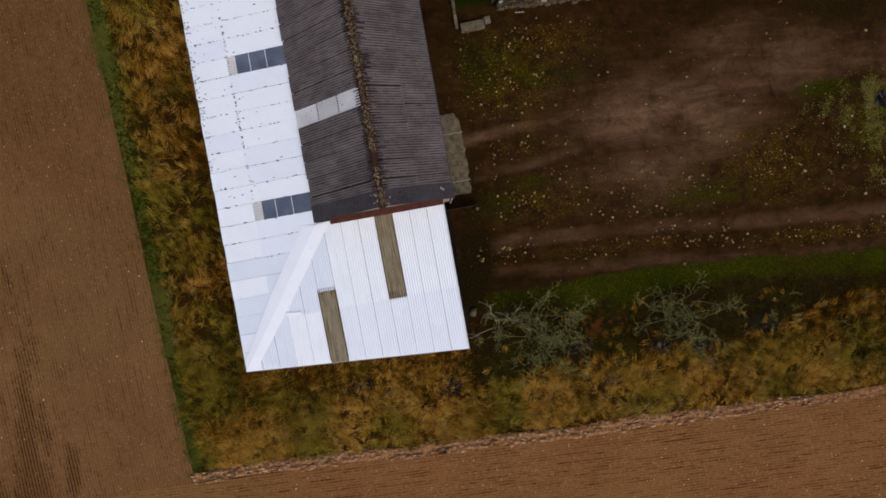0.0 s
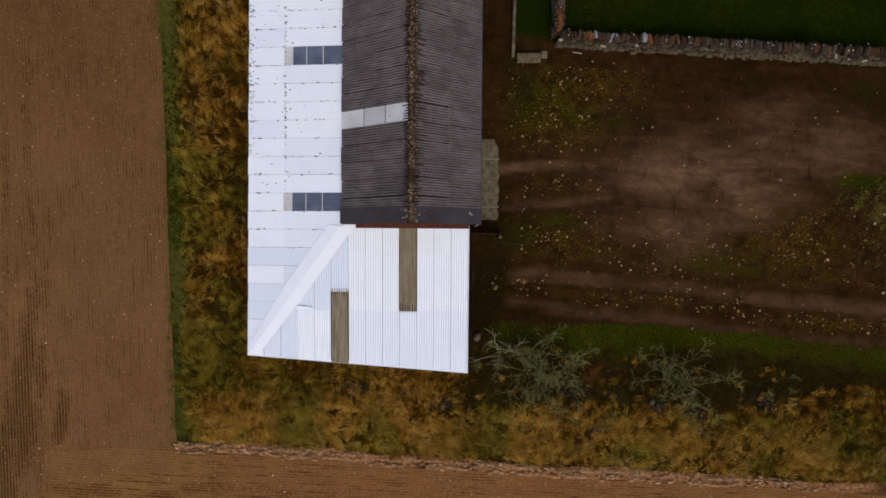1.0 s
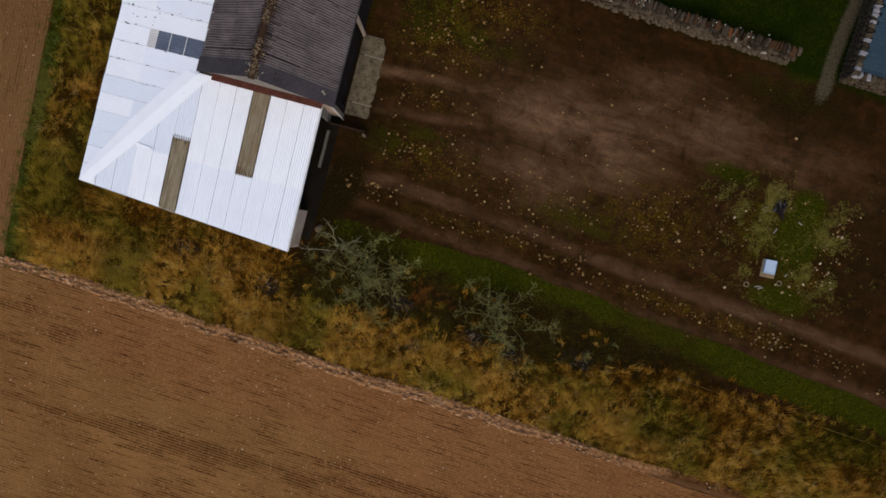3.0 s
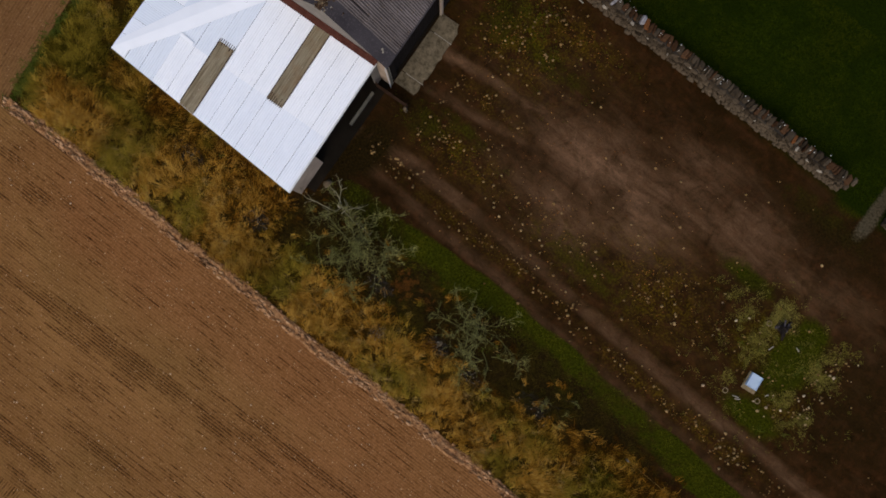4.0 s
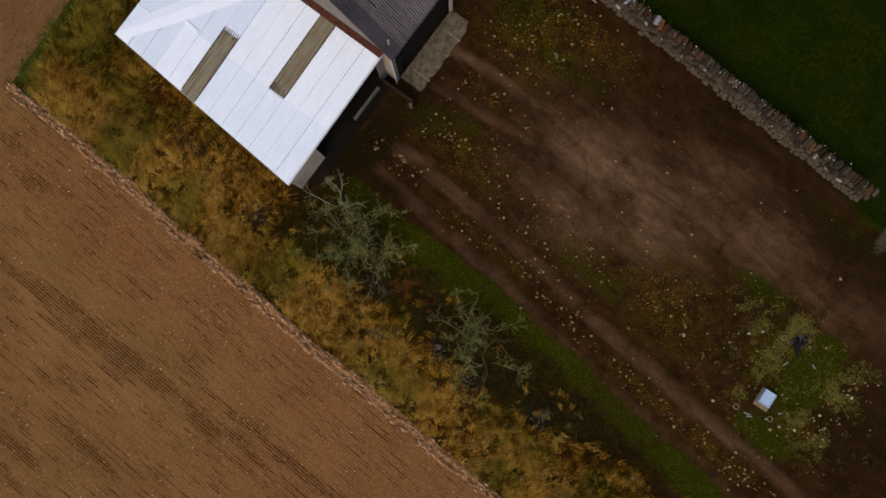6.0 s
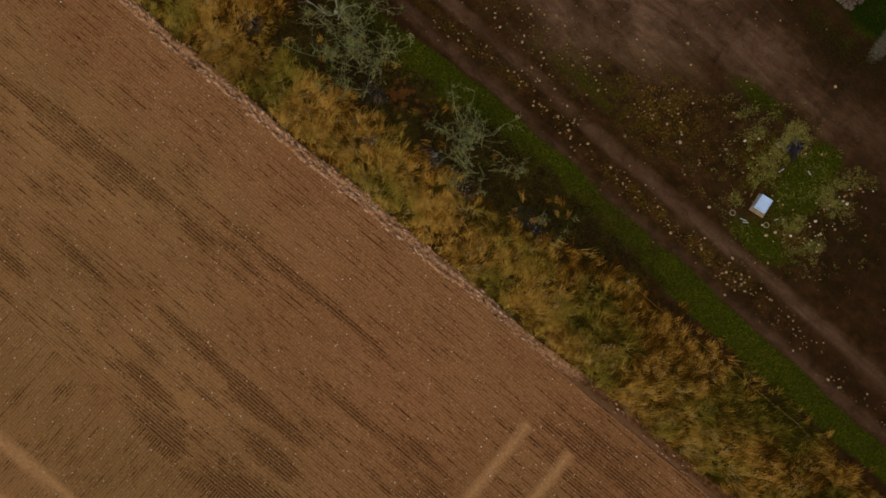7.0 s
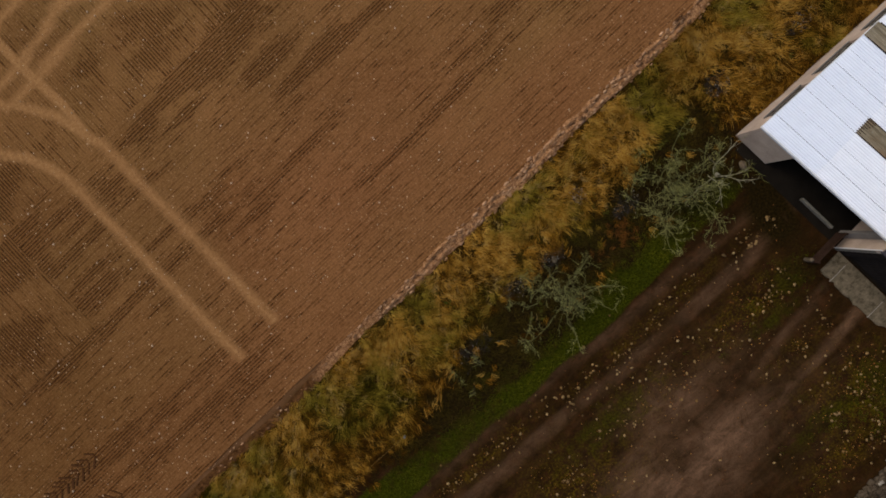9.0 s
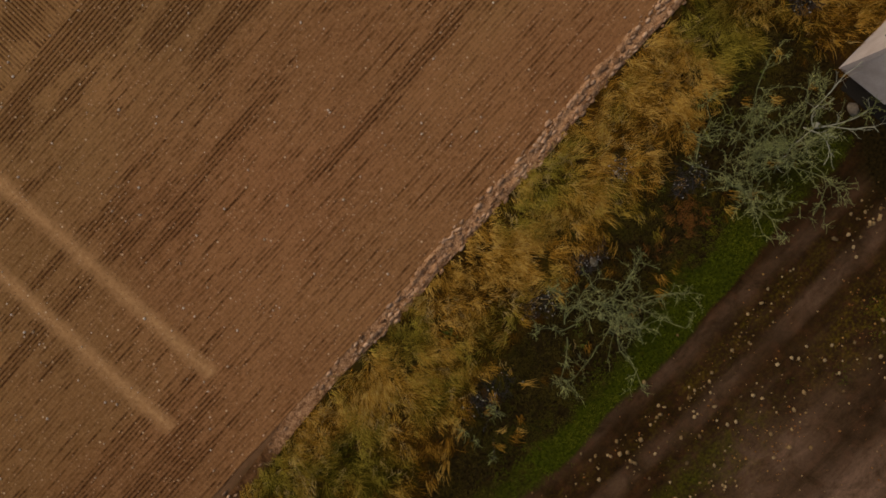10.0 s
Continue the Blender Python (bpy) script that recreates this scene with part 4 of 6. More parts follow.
def lump(size, seed, squash=0.6):
    """A small uneven stone or clump as arrays."""
    r = np.random.default_rng(seed)
    t = (1 + 5**0.5) / 2
    v = np.array([(-1, t, 0), (1, t, 0), (-1, -t, 0), (1, -t, 0), (0, -1, t), (0, 1, t), (0, -1, -t), (0, 1, -t), (t, 0, -1), (t, 0, 1), (-t, 0, -1), (-t, 0, 1)]) / 1.9
    v = v * r.uniform(0.72, 1.18, (12, 1)) * np.array([1, r.uniform(0.6, 1.0), squash]) * size
    f = np.array([(0, 11, 5), (0, 5, 1), (0, 1, 7), (0, 7, 10), (0, 10, 11), (1, 5, 9), (5, 11, 4), (11, 10, 2), (10, 7, 6), (7, 1, 8), (3, 9, 4), (3, 4, 2), (3, 2, 6), (3, 6, 8), (3, 8, 9), (4, 9, 5), (2, 4, 11), (6, 2, 10), (8, 6, 7), (9, 8, 1)])
    a = r.uniform(0, 6.28)
    return v @ np.array([[math.cos(a), math.sin(a), 0], [-math.sin(a), math.cos(a), 0], [0, 0, 1]]), f


LUMPS = [lump(1.0, 100 + i) for i in range(24)]


def lumps_at(places, sizes, seed=0):
    r = np.random.default_rng(seed)
    out = []
    for p, s in zip(places, sizes):
        v, f = LUMPS[r.integers(24)]
        out.append((v * s + np.asarray(p), f))
    return out


r2 = np.random.default_rng(3)
pl, sz = [], []
for _ in range(1500):
    v = r2.uniform(0, V_NORTH)
    if value_noise(v, 0.0, 0.55, 12) < 0.2:
        continue
    u = D_RIDGE + r2.normal(0, 0.12) + 0.12 * (r2.random() < 0.3)
    pl.append((u, v, float(z_dark(u, v)) + 0.06 + 0.08 * (abs(u - D_RIDGE) < 0.15)))
    sz.append(r2.uniform(0.025, 0.085))
for _ in range(420):
    u = r2.uniform(D_RIDGE + 0.2, D_EAST - 0.1) if r2.random() < 0.7 else r2.uniform(0.2, D_RIDGE)
    v = r2.uniform(1, V_NORTH)
    pl.append((u, v, float(z_dark(u, v)) + 0.045))
    sz.append(r2.uniform(0.015, 0.05))
for _ in range(40):
    u, v = D_RIDGE + r2.normal(0, 0.35), r2.uniform(0.0, 0.8)
    pl.append((u, v, float(z_dark(u, v)) + 0.07))
    sz.append(r2.uniform(0.02, 0.06))
pale = [(D_RIDGE + r2.normal(0, 0.30), r2.uniform(0.05, 0.85)) for _ in range(26)] + [(7.55, 0.62), (7.60, 0.55), (7.48, 0.66)]
pl2 = [(u, v, float(z_dark(u, 0)) + 0.064) for u, v in pale]
sz2 = r2.uniform(0.03, 0.11, len(pl2))
joined("pale_lichen", [((v - p) * np.array([1, 1, 0.25]) + p, f) for (v, f), p in zip(lumps_at(pl2, sz2, 15), np.array(pl2))], M_KERB, "pale weathered lichen on the flashing", "", "stuff", parent=dark_roof)
strips, cube = [], np.array([(0, 1, 2, 3), (7, 6, 5, 4), (0, 4, 5, 1), (1, 5, 6, 2), (2, 6, 7, 3), (3, 7, 4, 0)])
for q in range(int((V_NORTH - 1.0) / 0.145)):
    for side in (-1, 1):
        v, n = 0.95 + q * 0.145, r2.uniform(0.05, 0.20) + (0.45 * r2.random() ** 2 if side > 0 else 0.12 * r2.random())
        a, b = D_RIDGE + side * 0.16, D_RIDGE + side * (0.22 + n)
        zs = [float(z_dark(p, v)) + 0.085 for p in (a, b, b, a)]
        top = np.array([(p, v + w, z) for p, w, z in zip((a, b, b, a), (0, 0.02, 0.05, 0.07), zs)])
        strips.append((np.concatenate([top, top - np.array([0, 0, 0.05])]), cube))
joined("valley_moss", strips, M_BROWNWOOD, "dark moss in the valleys beside the ridge", "", "stuff", parent=dark_roof)
joined("roof_moss", lumps_at(pl, sz, 5), M_MOSS, "ochre moss and lichen on the ridge", "", "stuff", parent=dark_roof)
pl, sz = [], []
for _ in range(520):
    mode = r2.random()
    if mode < 0.52:
        kk = r2.integers(-2, 15)
        v, u = 0.74 + VP * kk + r2.normal(0, 0.02), r2.uniform(U_WEST + 0.2, -0.2)
        u = np.floor(u / 0.9) * 0.9 + r2.normal(0.3, 0.18)
    elif mode < 0.70:
        v, u = r2.uniform(2, V_NORTH - 1), -3.5 + r2.normal(0, 0.03)
    elif mode < 0.92:
        v, u = r2.uniform(4, V_NORTH - 1), U_WEST + abs(r2.normal(0, 0.2)) + 0.05
    else:
        v, u = r2.uniform(1.5, V_NORTH - 1), r2.uniform(U_WEST + 0.2, -0.2)
    u = min(max(u, U_WEST + 0.03), -0.05)
    pl.append((u, v, float(z_west(u, v)) + 0.035))
    sz.append(r2.uniform(0.015, 0.042))
joined("lichen_scatter", [((v - p) * np.array([2.1, 0.9, 0.6]) + p, f) for (v, f), p in zip(lumps_at(pl, sz, 6), np.array(pl))], M_SPOT, "dark lichen spots on white sheets", "", "stuff", parent=west_roof)
pl, sz = [], []
for kk in range(13):
    for v in (-0.35, -2.4, -5.3, -7.9):
        u = edges[kk] + 0.02
        if v > v_eave(u) + 0.2 and v < float(hip_v(u)) - 0.7 and r2.random() < 0.8:
            pl.append((u, v + r2.normal(0, 0.1), float(z_south(u, v)) + 0.045))
            sz.append(r2.uniform(0.012, 0.03))
heads = [(u0 + 0.51 + r2.normal(0, 0.06), v0 + q * 0.93 + r2.normal(0, 0.05)) for u0, v0, n in ((3.38, -4.5, 5), (-0.70, -7.7, 4)) for q in range(n)]
joined("fixing_heads", lumps_at([(u, v, float(z_south(u, v)) + 0.06) for u, v in heads], r2.uniform(0.02, 0.045, len(heads)), 18), M_KERB, "pale washers on the rooflights", "", "stuff", parent=south_roof)
joined("fixings", lumps_at(pl, sz, 8), M_SPOT, "dark fixing bolts in seams", "", "stuff", parent=south_roof)

# walls
S_IN, E_IN = 0.22, 7.22
slab("gable_wall", [(0.15, 0.14, 0.0), (8.0, 0.14, 0.0), (8.0, 0.36, 0.0), (0.15, 0.36, 0.0)], -3.9, M_RENDER, barn)
bm = bmesh.new()
pts = [(0.15, 3.9), (8.0, 3.9), (8.0, 4.1), (D_RIDGE, 6.9), (0.15, 4.2)]
f0 = bm.faces.new([bm.verts.new((u, 0.14, z)) for u, z in pts])
ext = bmesh.ops.extrude_face_region(bm, geom=[f0])
bmesh.ops.translate(bm, verts=[e for e in ext["geom"] if isinstance(e, bmesh.types.BMVert)], vec=(0, 0.2, 0))
bmesh.ops.recalc_face_normals(bm, faces=bm.faces)
part("gable_top", bm, M_BLOCK, barn, "grey rendered gable above the lean-to")
part("abutment_flashing", boxes(((0.8, -0.24, 4.0), (7.5, 0.13, 4.05)), ((0.9, 0.06, 4.05), (7.5, 0.13, 4.16))), M_BRICKRED, barn, "red-brown flashing where roof meets gable")
part("north_wall", boxes(((U_WEST + 0.2, V_NORTH - 0.3, 0), (8.0, V_NORTH - 0.1, 3.3))), M_BLOCK, barn)
part("west_wall", boxes(((U_WEST + 0.16, -7.6, 0), (U_WEST + 0.36, V_NORTH - 0.3, 3.2))), M_RENDER, barn)
part("inner_wall", boxes(((0.05, 0.36, 0), (0.2, V_NORTH - 0.3, 4.1))), M_BLOCK, barn)
part("earth_floor", boxes(((U_WEST + 0.4, -8.2, 0.004), (7.9, V_NORTH - 0.3, 0.03))), M_FLOOR, barn)

# south wall with a row of long low windows, set in from the eave
south_wall = new("south_wall")
south_wall.parent = barn
tagged(south_wall, "cream rendered wall with three long dark windows")
ang = math.degrees(math.atan(-0.075))
south_wall.matrix_local = pose(7.26, v_eave(7.26) + 0.14, 0, 0, 0, ang)
WIN = ((1.05, 3.70), (4.60, 7.25), (8.20, 10.85))
part("sill_wall", boxes(((-12.75, 0, 0), (0, 0.2, 1.75))), M_RENDER, south_wall)
part("lintel_wall", boxes(((-12.75, 0, 2.95), (0, 0.2, 3.28))), M_RENDER, south_wall)
posts = [0.0] + [c for w in WIN for c in w] + [12.75]
for a, b in zip(posts[::2], posts[1::2]):
    part("wall_pier", boxes(((-b, 0, 1.75), (-a, 0.2, 2.95))), M_RENDER, south_wall)
for a, b in WIN:
    win = part("window", boxes(((-b, 0.09, 1.75), (-a, 0.13, 1.81)), ((-b, 0.09, 2.89), (-a, 0.13, 2.95)), *[((-a - (b - a) * q / 4 - 0.03, 0.09, 1.81), (-a - (b - a) * q / 4 + 0.03, 0.13, 2.89)) for q in range(1, 4)]), M_PALEWOOD, south_wall, "long low window with dark panes")
    for q in range(4):
        w = (b - a) / 4
        part("pane", boxes(((-a - w * (q + 1) + 0.03, 0.105, 1.81), (-a - w * q - 0.03, 0.115, 2.89))), M_GLASS, win)
    part("window_sill", boxes(((-b - 0.05, -0.07, 1.70), (-a + 0.05, 0.09, 1.75)), bevel=0.01), M_BLOCK, win)

# east side: rendered pier, open bay, barn doors and jambs
part("corner_pier", boxes(((7.04, v_eave(7.2) + 0.3, 0), (7.26, -6.35, 3.36)), bevel=0.01), M_RENDER, barn, "cream rendered corner pier")
part("bay_beam", boxes(((7.04, -6.35, 3.28), (7.26, 0.1, 3.52))), M_RENDER, barn, "pale beam over the open bay")
part("bay_post", boxes(((7.0, -0.35, 0), (7.22, 0.13, 3.3)), bevel=0.01), M_BLOCK, barn)
# near-black colour carries the shade on this wall
part("barn_east_wall", boxes(((7.72, 5.75, 0), (7.92, V_NORTH - 0.3, 4.1)), ((7.72, 0.9, 3.5), (7.92, 5.75, 4.1)), ((7.72, 0.36, 0), (7.92, 0.9, 4.1))), M_BLACKWOOD, barn, "shade-dark wall with a wide doorway")
part("jamb", boxes(((7.93, 0.16, 0), (8.02, 0.32, 3.3)), bevel=0.01), M_PALEWOOD, barn, "grey weathered door jamb")
part("jamb", boxes(((7.93, 5.58, 0), (8.06, 5.82, 3.5)), bevel=0.01), M_RENDER, barn, "cream painted door jamb")
part("jamb", boxes(((7.93, 9.9, 0), (8.04, 10.1, 3.4)), bevel=0.01), M_WHITEPAINT, barn, "white painted door jamb")
part("gutter", boxes(((8.10, 0.0, 4.00), (8.20, V_NORTH, 4.08)), bevel=0.02), M_VERGE, barn, "dark eaves gutter")
part("downpipe", boxes(((8.03, -0.01, 0), (8.08, 0.04, 4.0)), bevel=0.012), M_WHITEPAINT, barn)
# door added to fill the doorway with the darkness of its shade
door = part("barn_door", boxes(((7.66, 0.9, 0.05), (7.70, 5.75, 3.5))), M_BLACKWOOD, barn, "dark boarded door added in the shaded doorway")
for q in range(20):
    part("board", boxes(((7.70, 0.93 + q * 0.24, 0.06), (7.722, 1.15 + q * 0.24, 3.48))), M_BLACKWOOD, door)

# things by the barn
board = thing("leaning_board", (0, 0, 0), "grey weathered board standing in the open bay", "board")
board.matrix_world = pose(5.16, 8.35, 0, 0, 0, TURN) @ pose(7.24, -3.4, 0)
part("plank", boxes(((0, 0, 0.0), (0.16, 2.5, 0.28)), bevel=0.01), M_PALEWOOD, board)
gate = thing("field_gate", (0, 0, 0), "dark brown boarded gate standing by the yard pad", "gate")
gate.matrix_world = pose(5.16, 8.35, 0, 0, 0, TURN) @ pose(7.30, -0.45, 0)
for q in range(5):
    part("rail", boxes(((0, -0.03, 0.12 + q * 0.2), (2.40, 0.0, 0.26 + q * 0.2))), M_BROWNWOOD, gate)
for q in (0.02, 1.15, 2.30):
    part("stile", boxes(((q, 0.002, 0.0), (q + 0.09, 0.045, 1.15))), M_BROWNWOOD, gate)
post = thing("gate_post", (14.85, 8.42, 0), "short mossy tan stone gate post by the pad", "post")
part("shaft", boxes(((-0.11, -0.1, 0), (0.11, 0.1, 0.75)), bevel=0.04), M_MOSSROCK, post)
pad = tagged(new("concrete_pad"), "mossy concrete apron in three slabs by the barn door", "apron", kind="structure")
pad.matrix_world = pose(5.16, 8.35, 0, 0, 0, TURN)
rp = np.random.default_rng(23)
for a, b in ((0.45, 1.28), (1.34, 4.42), (4.48, 5.75)):
    n = max(3, int((b - a) / 0.22))
    east = [(9.58 + rp.normal(0, 0.05) - 0.22 * (a + (b - a) * q / n > 5.4) - 0.12 * (a + (b - a) * q / n < 0.6), a + (b - a) * q / n, 0.09) for q in range(n + 1)]
    slab("slab", [(8.0, a, 0.09)] + east + [(8.0, b, 0.09)], 0.09, M_CONCRETE, pad)
for a in (1.31, 4.45):
    part("joint", boxes(((8.3, a - 0.022, 0.0), (9.62, a + 0.022, 0.098)), bevel=0.01), M_KERB, pad, "pale joint strip")
boulder = thing("boulder", (13.95, 1.7, 0.0), "pale rounded boulder by the corner pier", "stone")
v, f = lump(0.36, 71, 0.7)
link("rock", mesh_of("rock", v + np.array([0, 0, 0.14]), f, True), M_MOSSROCK, boulder)

# ---------------------------------------------------------------- yard things
trough = thing("water_trough", (42.74, 9.06, 0), "pale blue rectangular trough on a tan timber base", "trough", turn=8)
trough.scale = (0.78, 0.78, 1.0)
part("base", boxes(((-0.62, -0.92, 0), (0.60, 0.62, 0.07)), bevel=0.02), M_TAN, trough)
part("basin", boxes(((-0.48, -0.58, 0.07), (0.48, 0.58, 0.12)), ((-0.48, -0.58, 0.12), (-0.43, 0.58, 0.26)), ((0.43, -0.58, 0.12), (0.48, 0.58, 0.26)), ((-0.43, -0.58, 0.12), (0.43, -0.53, 0.26)), ((-0.43, 0.53, 0.12), (0.43, 0.58, 0.26)), bevel=0.012), M_TROUGH, trough)
part("lid", boxes(((-0.425, -0.525, 0.20), (0.425, 0.525, 0.225))), M_TROUGH, trough)


def ring(bm, r, thick, z, cx=0.0, cy=0.0, n=14, k=6):
    vs = [[bm.verts.new((cx + (r + thick * math.cos(b)) * math.cos(a), cy + (r + thick * math.cos(b)) * math.sin(a), z + thick * math.sin(b))) for b in np.arange(k) * 2 * math.pi / k] for a in np.arange(n) * 2 * math.pi / n]
    for i in range(n):
        for j in range(k):
            bm.faces.new((vs[i][j], vs[(i + 1) % n][j], vs[(i + 1) % n][(j + 1) % k], vs[i][(j + 1) % k]))
    return bm


heap = thing("scrap_heap", (42.05, 12.85, 0), "small heap of dark broken boards in weedy grass", "heap")
rh = np.random.default_rng(91)
for q in range(11):
    n, w = rh.uniform(0.35, 0.8), rh.uniform(0.08, 0.16)
    board_m = pose(rh.normal(0, 0.16), rh.normal(0, 0.2), 0.06 + 0.035 * q, rh.normal(0, 9), rh.normal(0, 9), rh.uniform(0, 180))
    part("broken_board", boxes(((-n / 2, -w / 2, -0.02), (n / 2, w / 2, 0.02)), bevel=0.006), M_BLACKWOOD if q % 4 else M_VERGE, heap, m=board_m)
part("broken_board", boxes(((-0.42, -0.3, 0.0), (0.4, 0.32, 0.05)), bevel=0.015), M_BLACKWOOD, heap)
for x, y, s in ((41.25, 12.55, 0.15), (41.75, 7.5, 0.16), (43.75, 8.25, 0.16)):
    pot = thing("clay_ring", (x, y, 0), "small pale clay ring lying in the grass", "ring", "rings by the trough")
    part("rim", ring(bmesh.new(), s, 0.034, 0.03), M_TAN, pot, smooth=True)
for x, y, a, n in ((42.33, 11.4, 75, 0.4), (42.5, 7.6, 20, 0.42), (42.7, 7.55, 35, 0.36), (44.0, 8.9, 60, 0.24), (43.7, 12.4, -20, 0.3), (18.95, 20.9, -3, 0.62)):
    lath = thing("broken_lath", (x, y, 0), "short white broken lath on the ground", "lath", "broken laths", turn=a)
    part("strip", boxes(((-n / 2, -0.035, 0), (n / 2, 0.035, 0.05)), bevel=0.008), M_KERB, lath)
kerb = thing("stone_trough", (16.0, 20.3, 0), "grey concrete trough beside the lawn edge", "trough", turn=6)
part("body", boxes(((-1.0, -0.32, 0), (0.55, 0.25, 0.35)), bevel=0.03), M_CONCRETE, kerb)
part("block", boxes(((0.6, -0.05, 0), (1.0, 0.42, 0.22)), bevel=0.03), M_CONCRETE, kerb)
edging = thing("garden_kerb", (14.75, 20.2, 0), "narrow grey concrete kerb along a lawn", "kerb", turn=3)
for q in range(12):
    part("block", boxes(((-0.1, q * 0.92, 0), (0.1, q * 0.92 + 0.89, 0.3)), bevel=0.02), M_CONCRETE, edging)

# ---------------------------------------------------------------- shrubs
def tube(path, radii, sides=5):
    """A tapered tube along a path, as arrays."""
    path = np.asarray(path, float)
    d = np.gradient(path, axis=0)
    d /= np.linalg.norm(d, axis=1, keepdims=True) + 1e-9
    side = np.cross(d, [0.31, 0.47, 0.83])
    side /= np.linalg.norm(side, axis=1, keepdims=True) + 1e-9
    up = np.cross(d, side)
    a = np.arange(sides) * 2 * math.pi / sides
    v = path[:, None] + np.asarray(radii)[:, None, None] * (np.cos(a)[None, :, None] * side[:, None] + np.sin(a)[None, :, None] * up[:, None])
    n = len(path)
    i = np.arange(n * sides).reshape(n, sides)
    j = np.roll(i, -1, axis=1)
    return v.reshape(-1, 3), np.stack([i[:-1], j[:-1], j[1:], i[1:]], -1).reshape(-1, 4)


def limb(r, start, way, length, radius, wander=0.22, n=6, droop=0.0):
    pts, d = [np.array(start, float)], np.array(way, float)
    for _ in range(n):
        d = d + r.normal(0, wander, 3) + np.array([0, 0, -droop])
        d /= np.linalg.norm(d)
        pts.append(pts[-1] + d * length / n)
    return np.array(pts), np.linspace(radius, radius * 0.45, n + 1)


def shrub(place, reach, height, stems, seed, label, bark, twig, density=1.0, squash=(1.0, 1.0), spread=0.45):
    r = np.random.default_rng(seed)
    ob = thing("shrub", place, label, "shrub", "bare shrubs")
    stool = [tube([(0, 0, 0), (0.05, 0.02, 0.18), (0.08, 0.05, 0.34)], [q * min(1.0, reach / 3.3) ** 2 for q in (0.15, 0.13, 0.08)], 7)]
    joined("trunk", stool, bark, "", "", "", True, ob)
    fine = []

    def unit(d):
        return d / (np.linalg.norm(d) + 1e-9)

    def kept_in(p):
        """Draws far tips back towards the crown."""
        far = np.hypot(p[:, 0] / squash[0], p[:, 1] / squash[1]) / (0.80 * reach)
        scale = np.where(far > 1, (1 + 0.3 * (far - 1)) / np.maximum(far, 1), 1.0)
        return p * np.stack([scale, scale, np.ones(len(p))], 1)

    for s in range(stems):
        a = s * 2 * math.pi * 0.382 + r.normal(0, 0.2)
        tilt = r.uniform(0.25, 1.12)
        way = (math.cos(a) * math.sin(tilt) * squash[0], math.sin(a) * math.sin(tilt) * squash[1], math.cos(tilt))
        length = reach * r.uniform(0.55, 1.0)
        p, rad = limb(r, (spread * r.normal(), spread * r.normal(), 0.0), way, length, 0.025 * min(1.0, reach / 3.5), 0.22, 7)
        p[:, 2] = np.clip(p[:, 2], 0.05, height)
        p = kept_in(p)
        chunks = [tube(p, rad)]
        for b in range(int(9 * density)):
            k = r.integers(2, 8)
            d = unit(unit(p[min(k, 7)] - p[k - 1]) + r.normal(0, 0.62, 3) + np.array([0, 0, 0.1]))
            q, rq = limb(r, p[k], d, length * r.uniform(0.12, 0.36), 0.0125, 0.20, 5)
            q[:, 2] = np.clip(q[:, 2], 0.1, height * 1.1)
            q = kept_in(q)
            chunks.append(tube(q, rq, 4))
            for c in range(int(7 * density)):
                m = r.integers(1, 6)
                d = unit(unit(q[m] - q[m - 1]) + r.normal(0, 0.8, 3) + np.array([0, 0, 0.2]))
                w, rw = limb(r, q[m], d, r.uniform(0.10, 0.38), 0.0068, 0.14, 2)
                fine.append(tube(w, rw, 3))
                for _ in range(1):
                    g = r.integers(1, 3)
                    x, rx = limb(r, w[g], unit(r.normal(0, 1, 3) + np.array([0, 0, 0.3])), r.uniform(0.04, 0.15), 0.0075, 0.1, 1)
                    fine.append(tube(x, rx, 3))
        joined("limb", chunks, bark, "", "", "", True, ob)
    joined("twig_tangle", fine, twig, "tangle of lichened grey-green twigs", "", "stuff", False, ob)
    return ob


shrub((17.9, 0.1, 0), 4.5, 3.1, 24, 5, "wide bare thorn shrub with grey-green lichened branches", M_BARK, M_TWIG, 1.3, (1.0, 0.9), 0.9)
shrub((15.4, 1.1, 0), 3.3, 1.6, 7, 28, "leaning bleached branches beside a thorn shrub", M_PALEBARK, M_PALEBARK, 0.38, (1.0, 1.0), 0.3)
shrub((27.3, 0.2, 0), 4.0, 2.7, 21, 44, "bare thorn shrub with upright lichened twigs", M_BARK, M_TWIG, 1.05, (1.0, 0.85), 0.9)
shrub((34.2, -0.1, 0), 1.4, 1.0, 7, 13, "small straggling bare shrub on dark ground", M_BRAMBLE, M_TWIG, 0.6)


def bramble(place, rx, ry, seed):
    r = np.random.default_rng(seed)
    ob = thing("bramble", place, "low dark tangle of dead bramble stems", "bramble", "brambles")
    out = []
    for _ in range(150):
        a, q = r.uniform(0, 6.28), math.sqrt(r.random())
        s = (rx * q * math.cos(a), ry * q * math.sin(a), 0.0)
        p, rad = limb(r, s, (r.normal(), r.normal(), 1.6), r.uniform(0.3, 0.8), 0.013, 0.5, 5, 0.25)
        p[:, 2] = np.clip(p[:, 2], 0.0, 0.6)
        out.append(tube(p, rad, 3))
    joined("stem_tangle", out, M_BRAMBLE, "", "", "stuff", False, ob)
    bits = [(r.normal(0, rx * 0.5), r.normal(0, ry * 0.5), r.uniform(0.25, 0.55)) for _ in range(26)]
    joined("seed_scatter", lumps_at(bits, r.uniform(0.015, 0.035, 26), seed), M_KERB, "pale dry seed heads", "", "stuff", parent=ob)


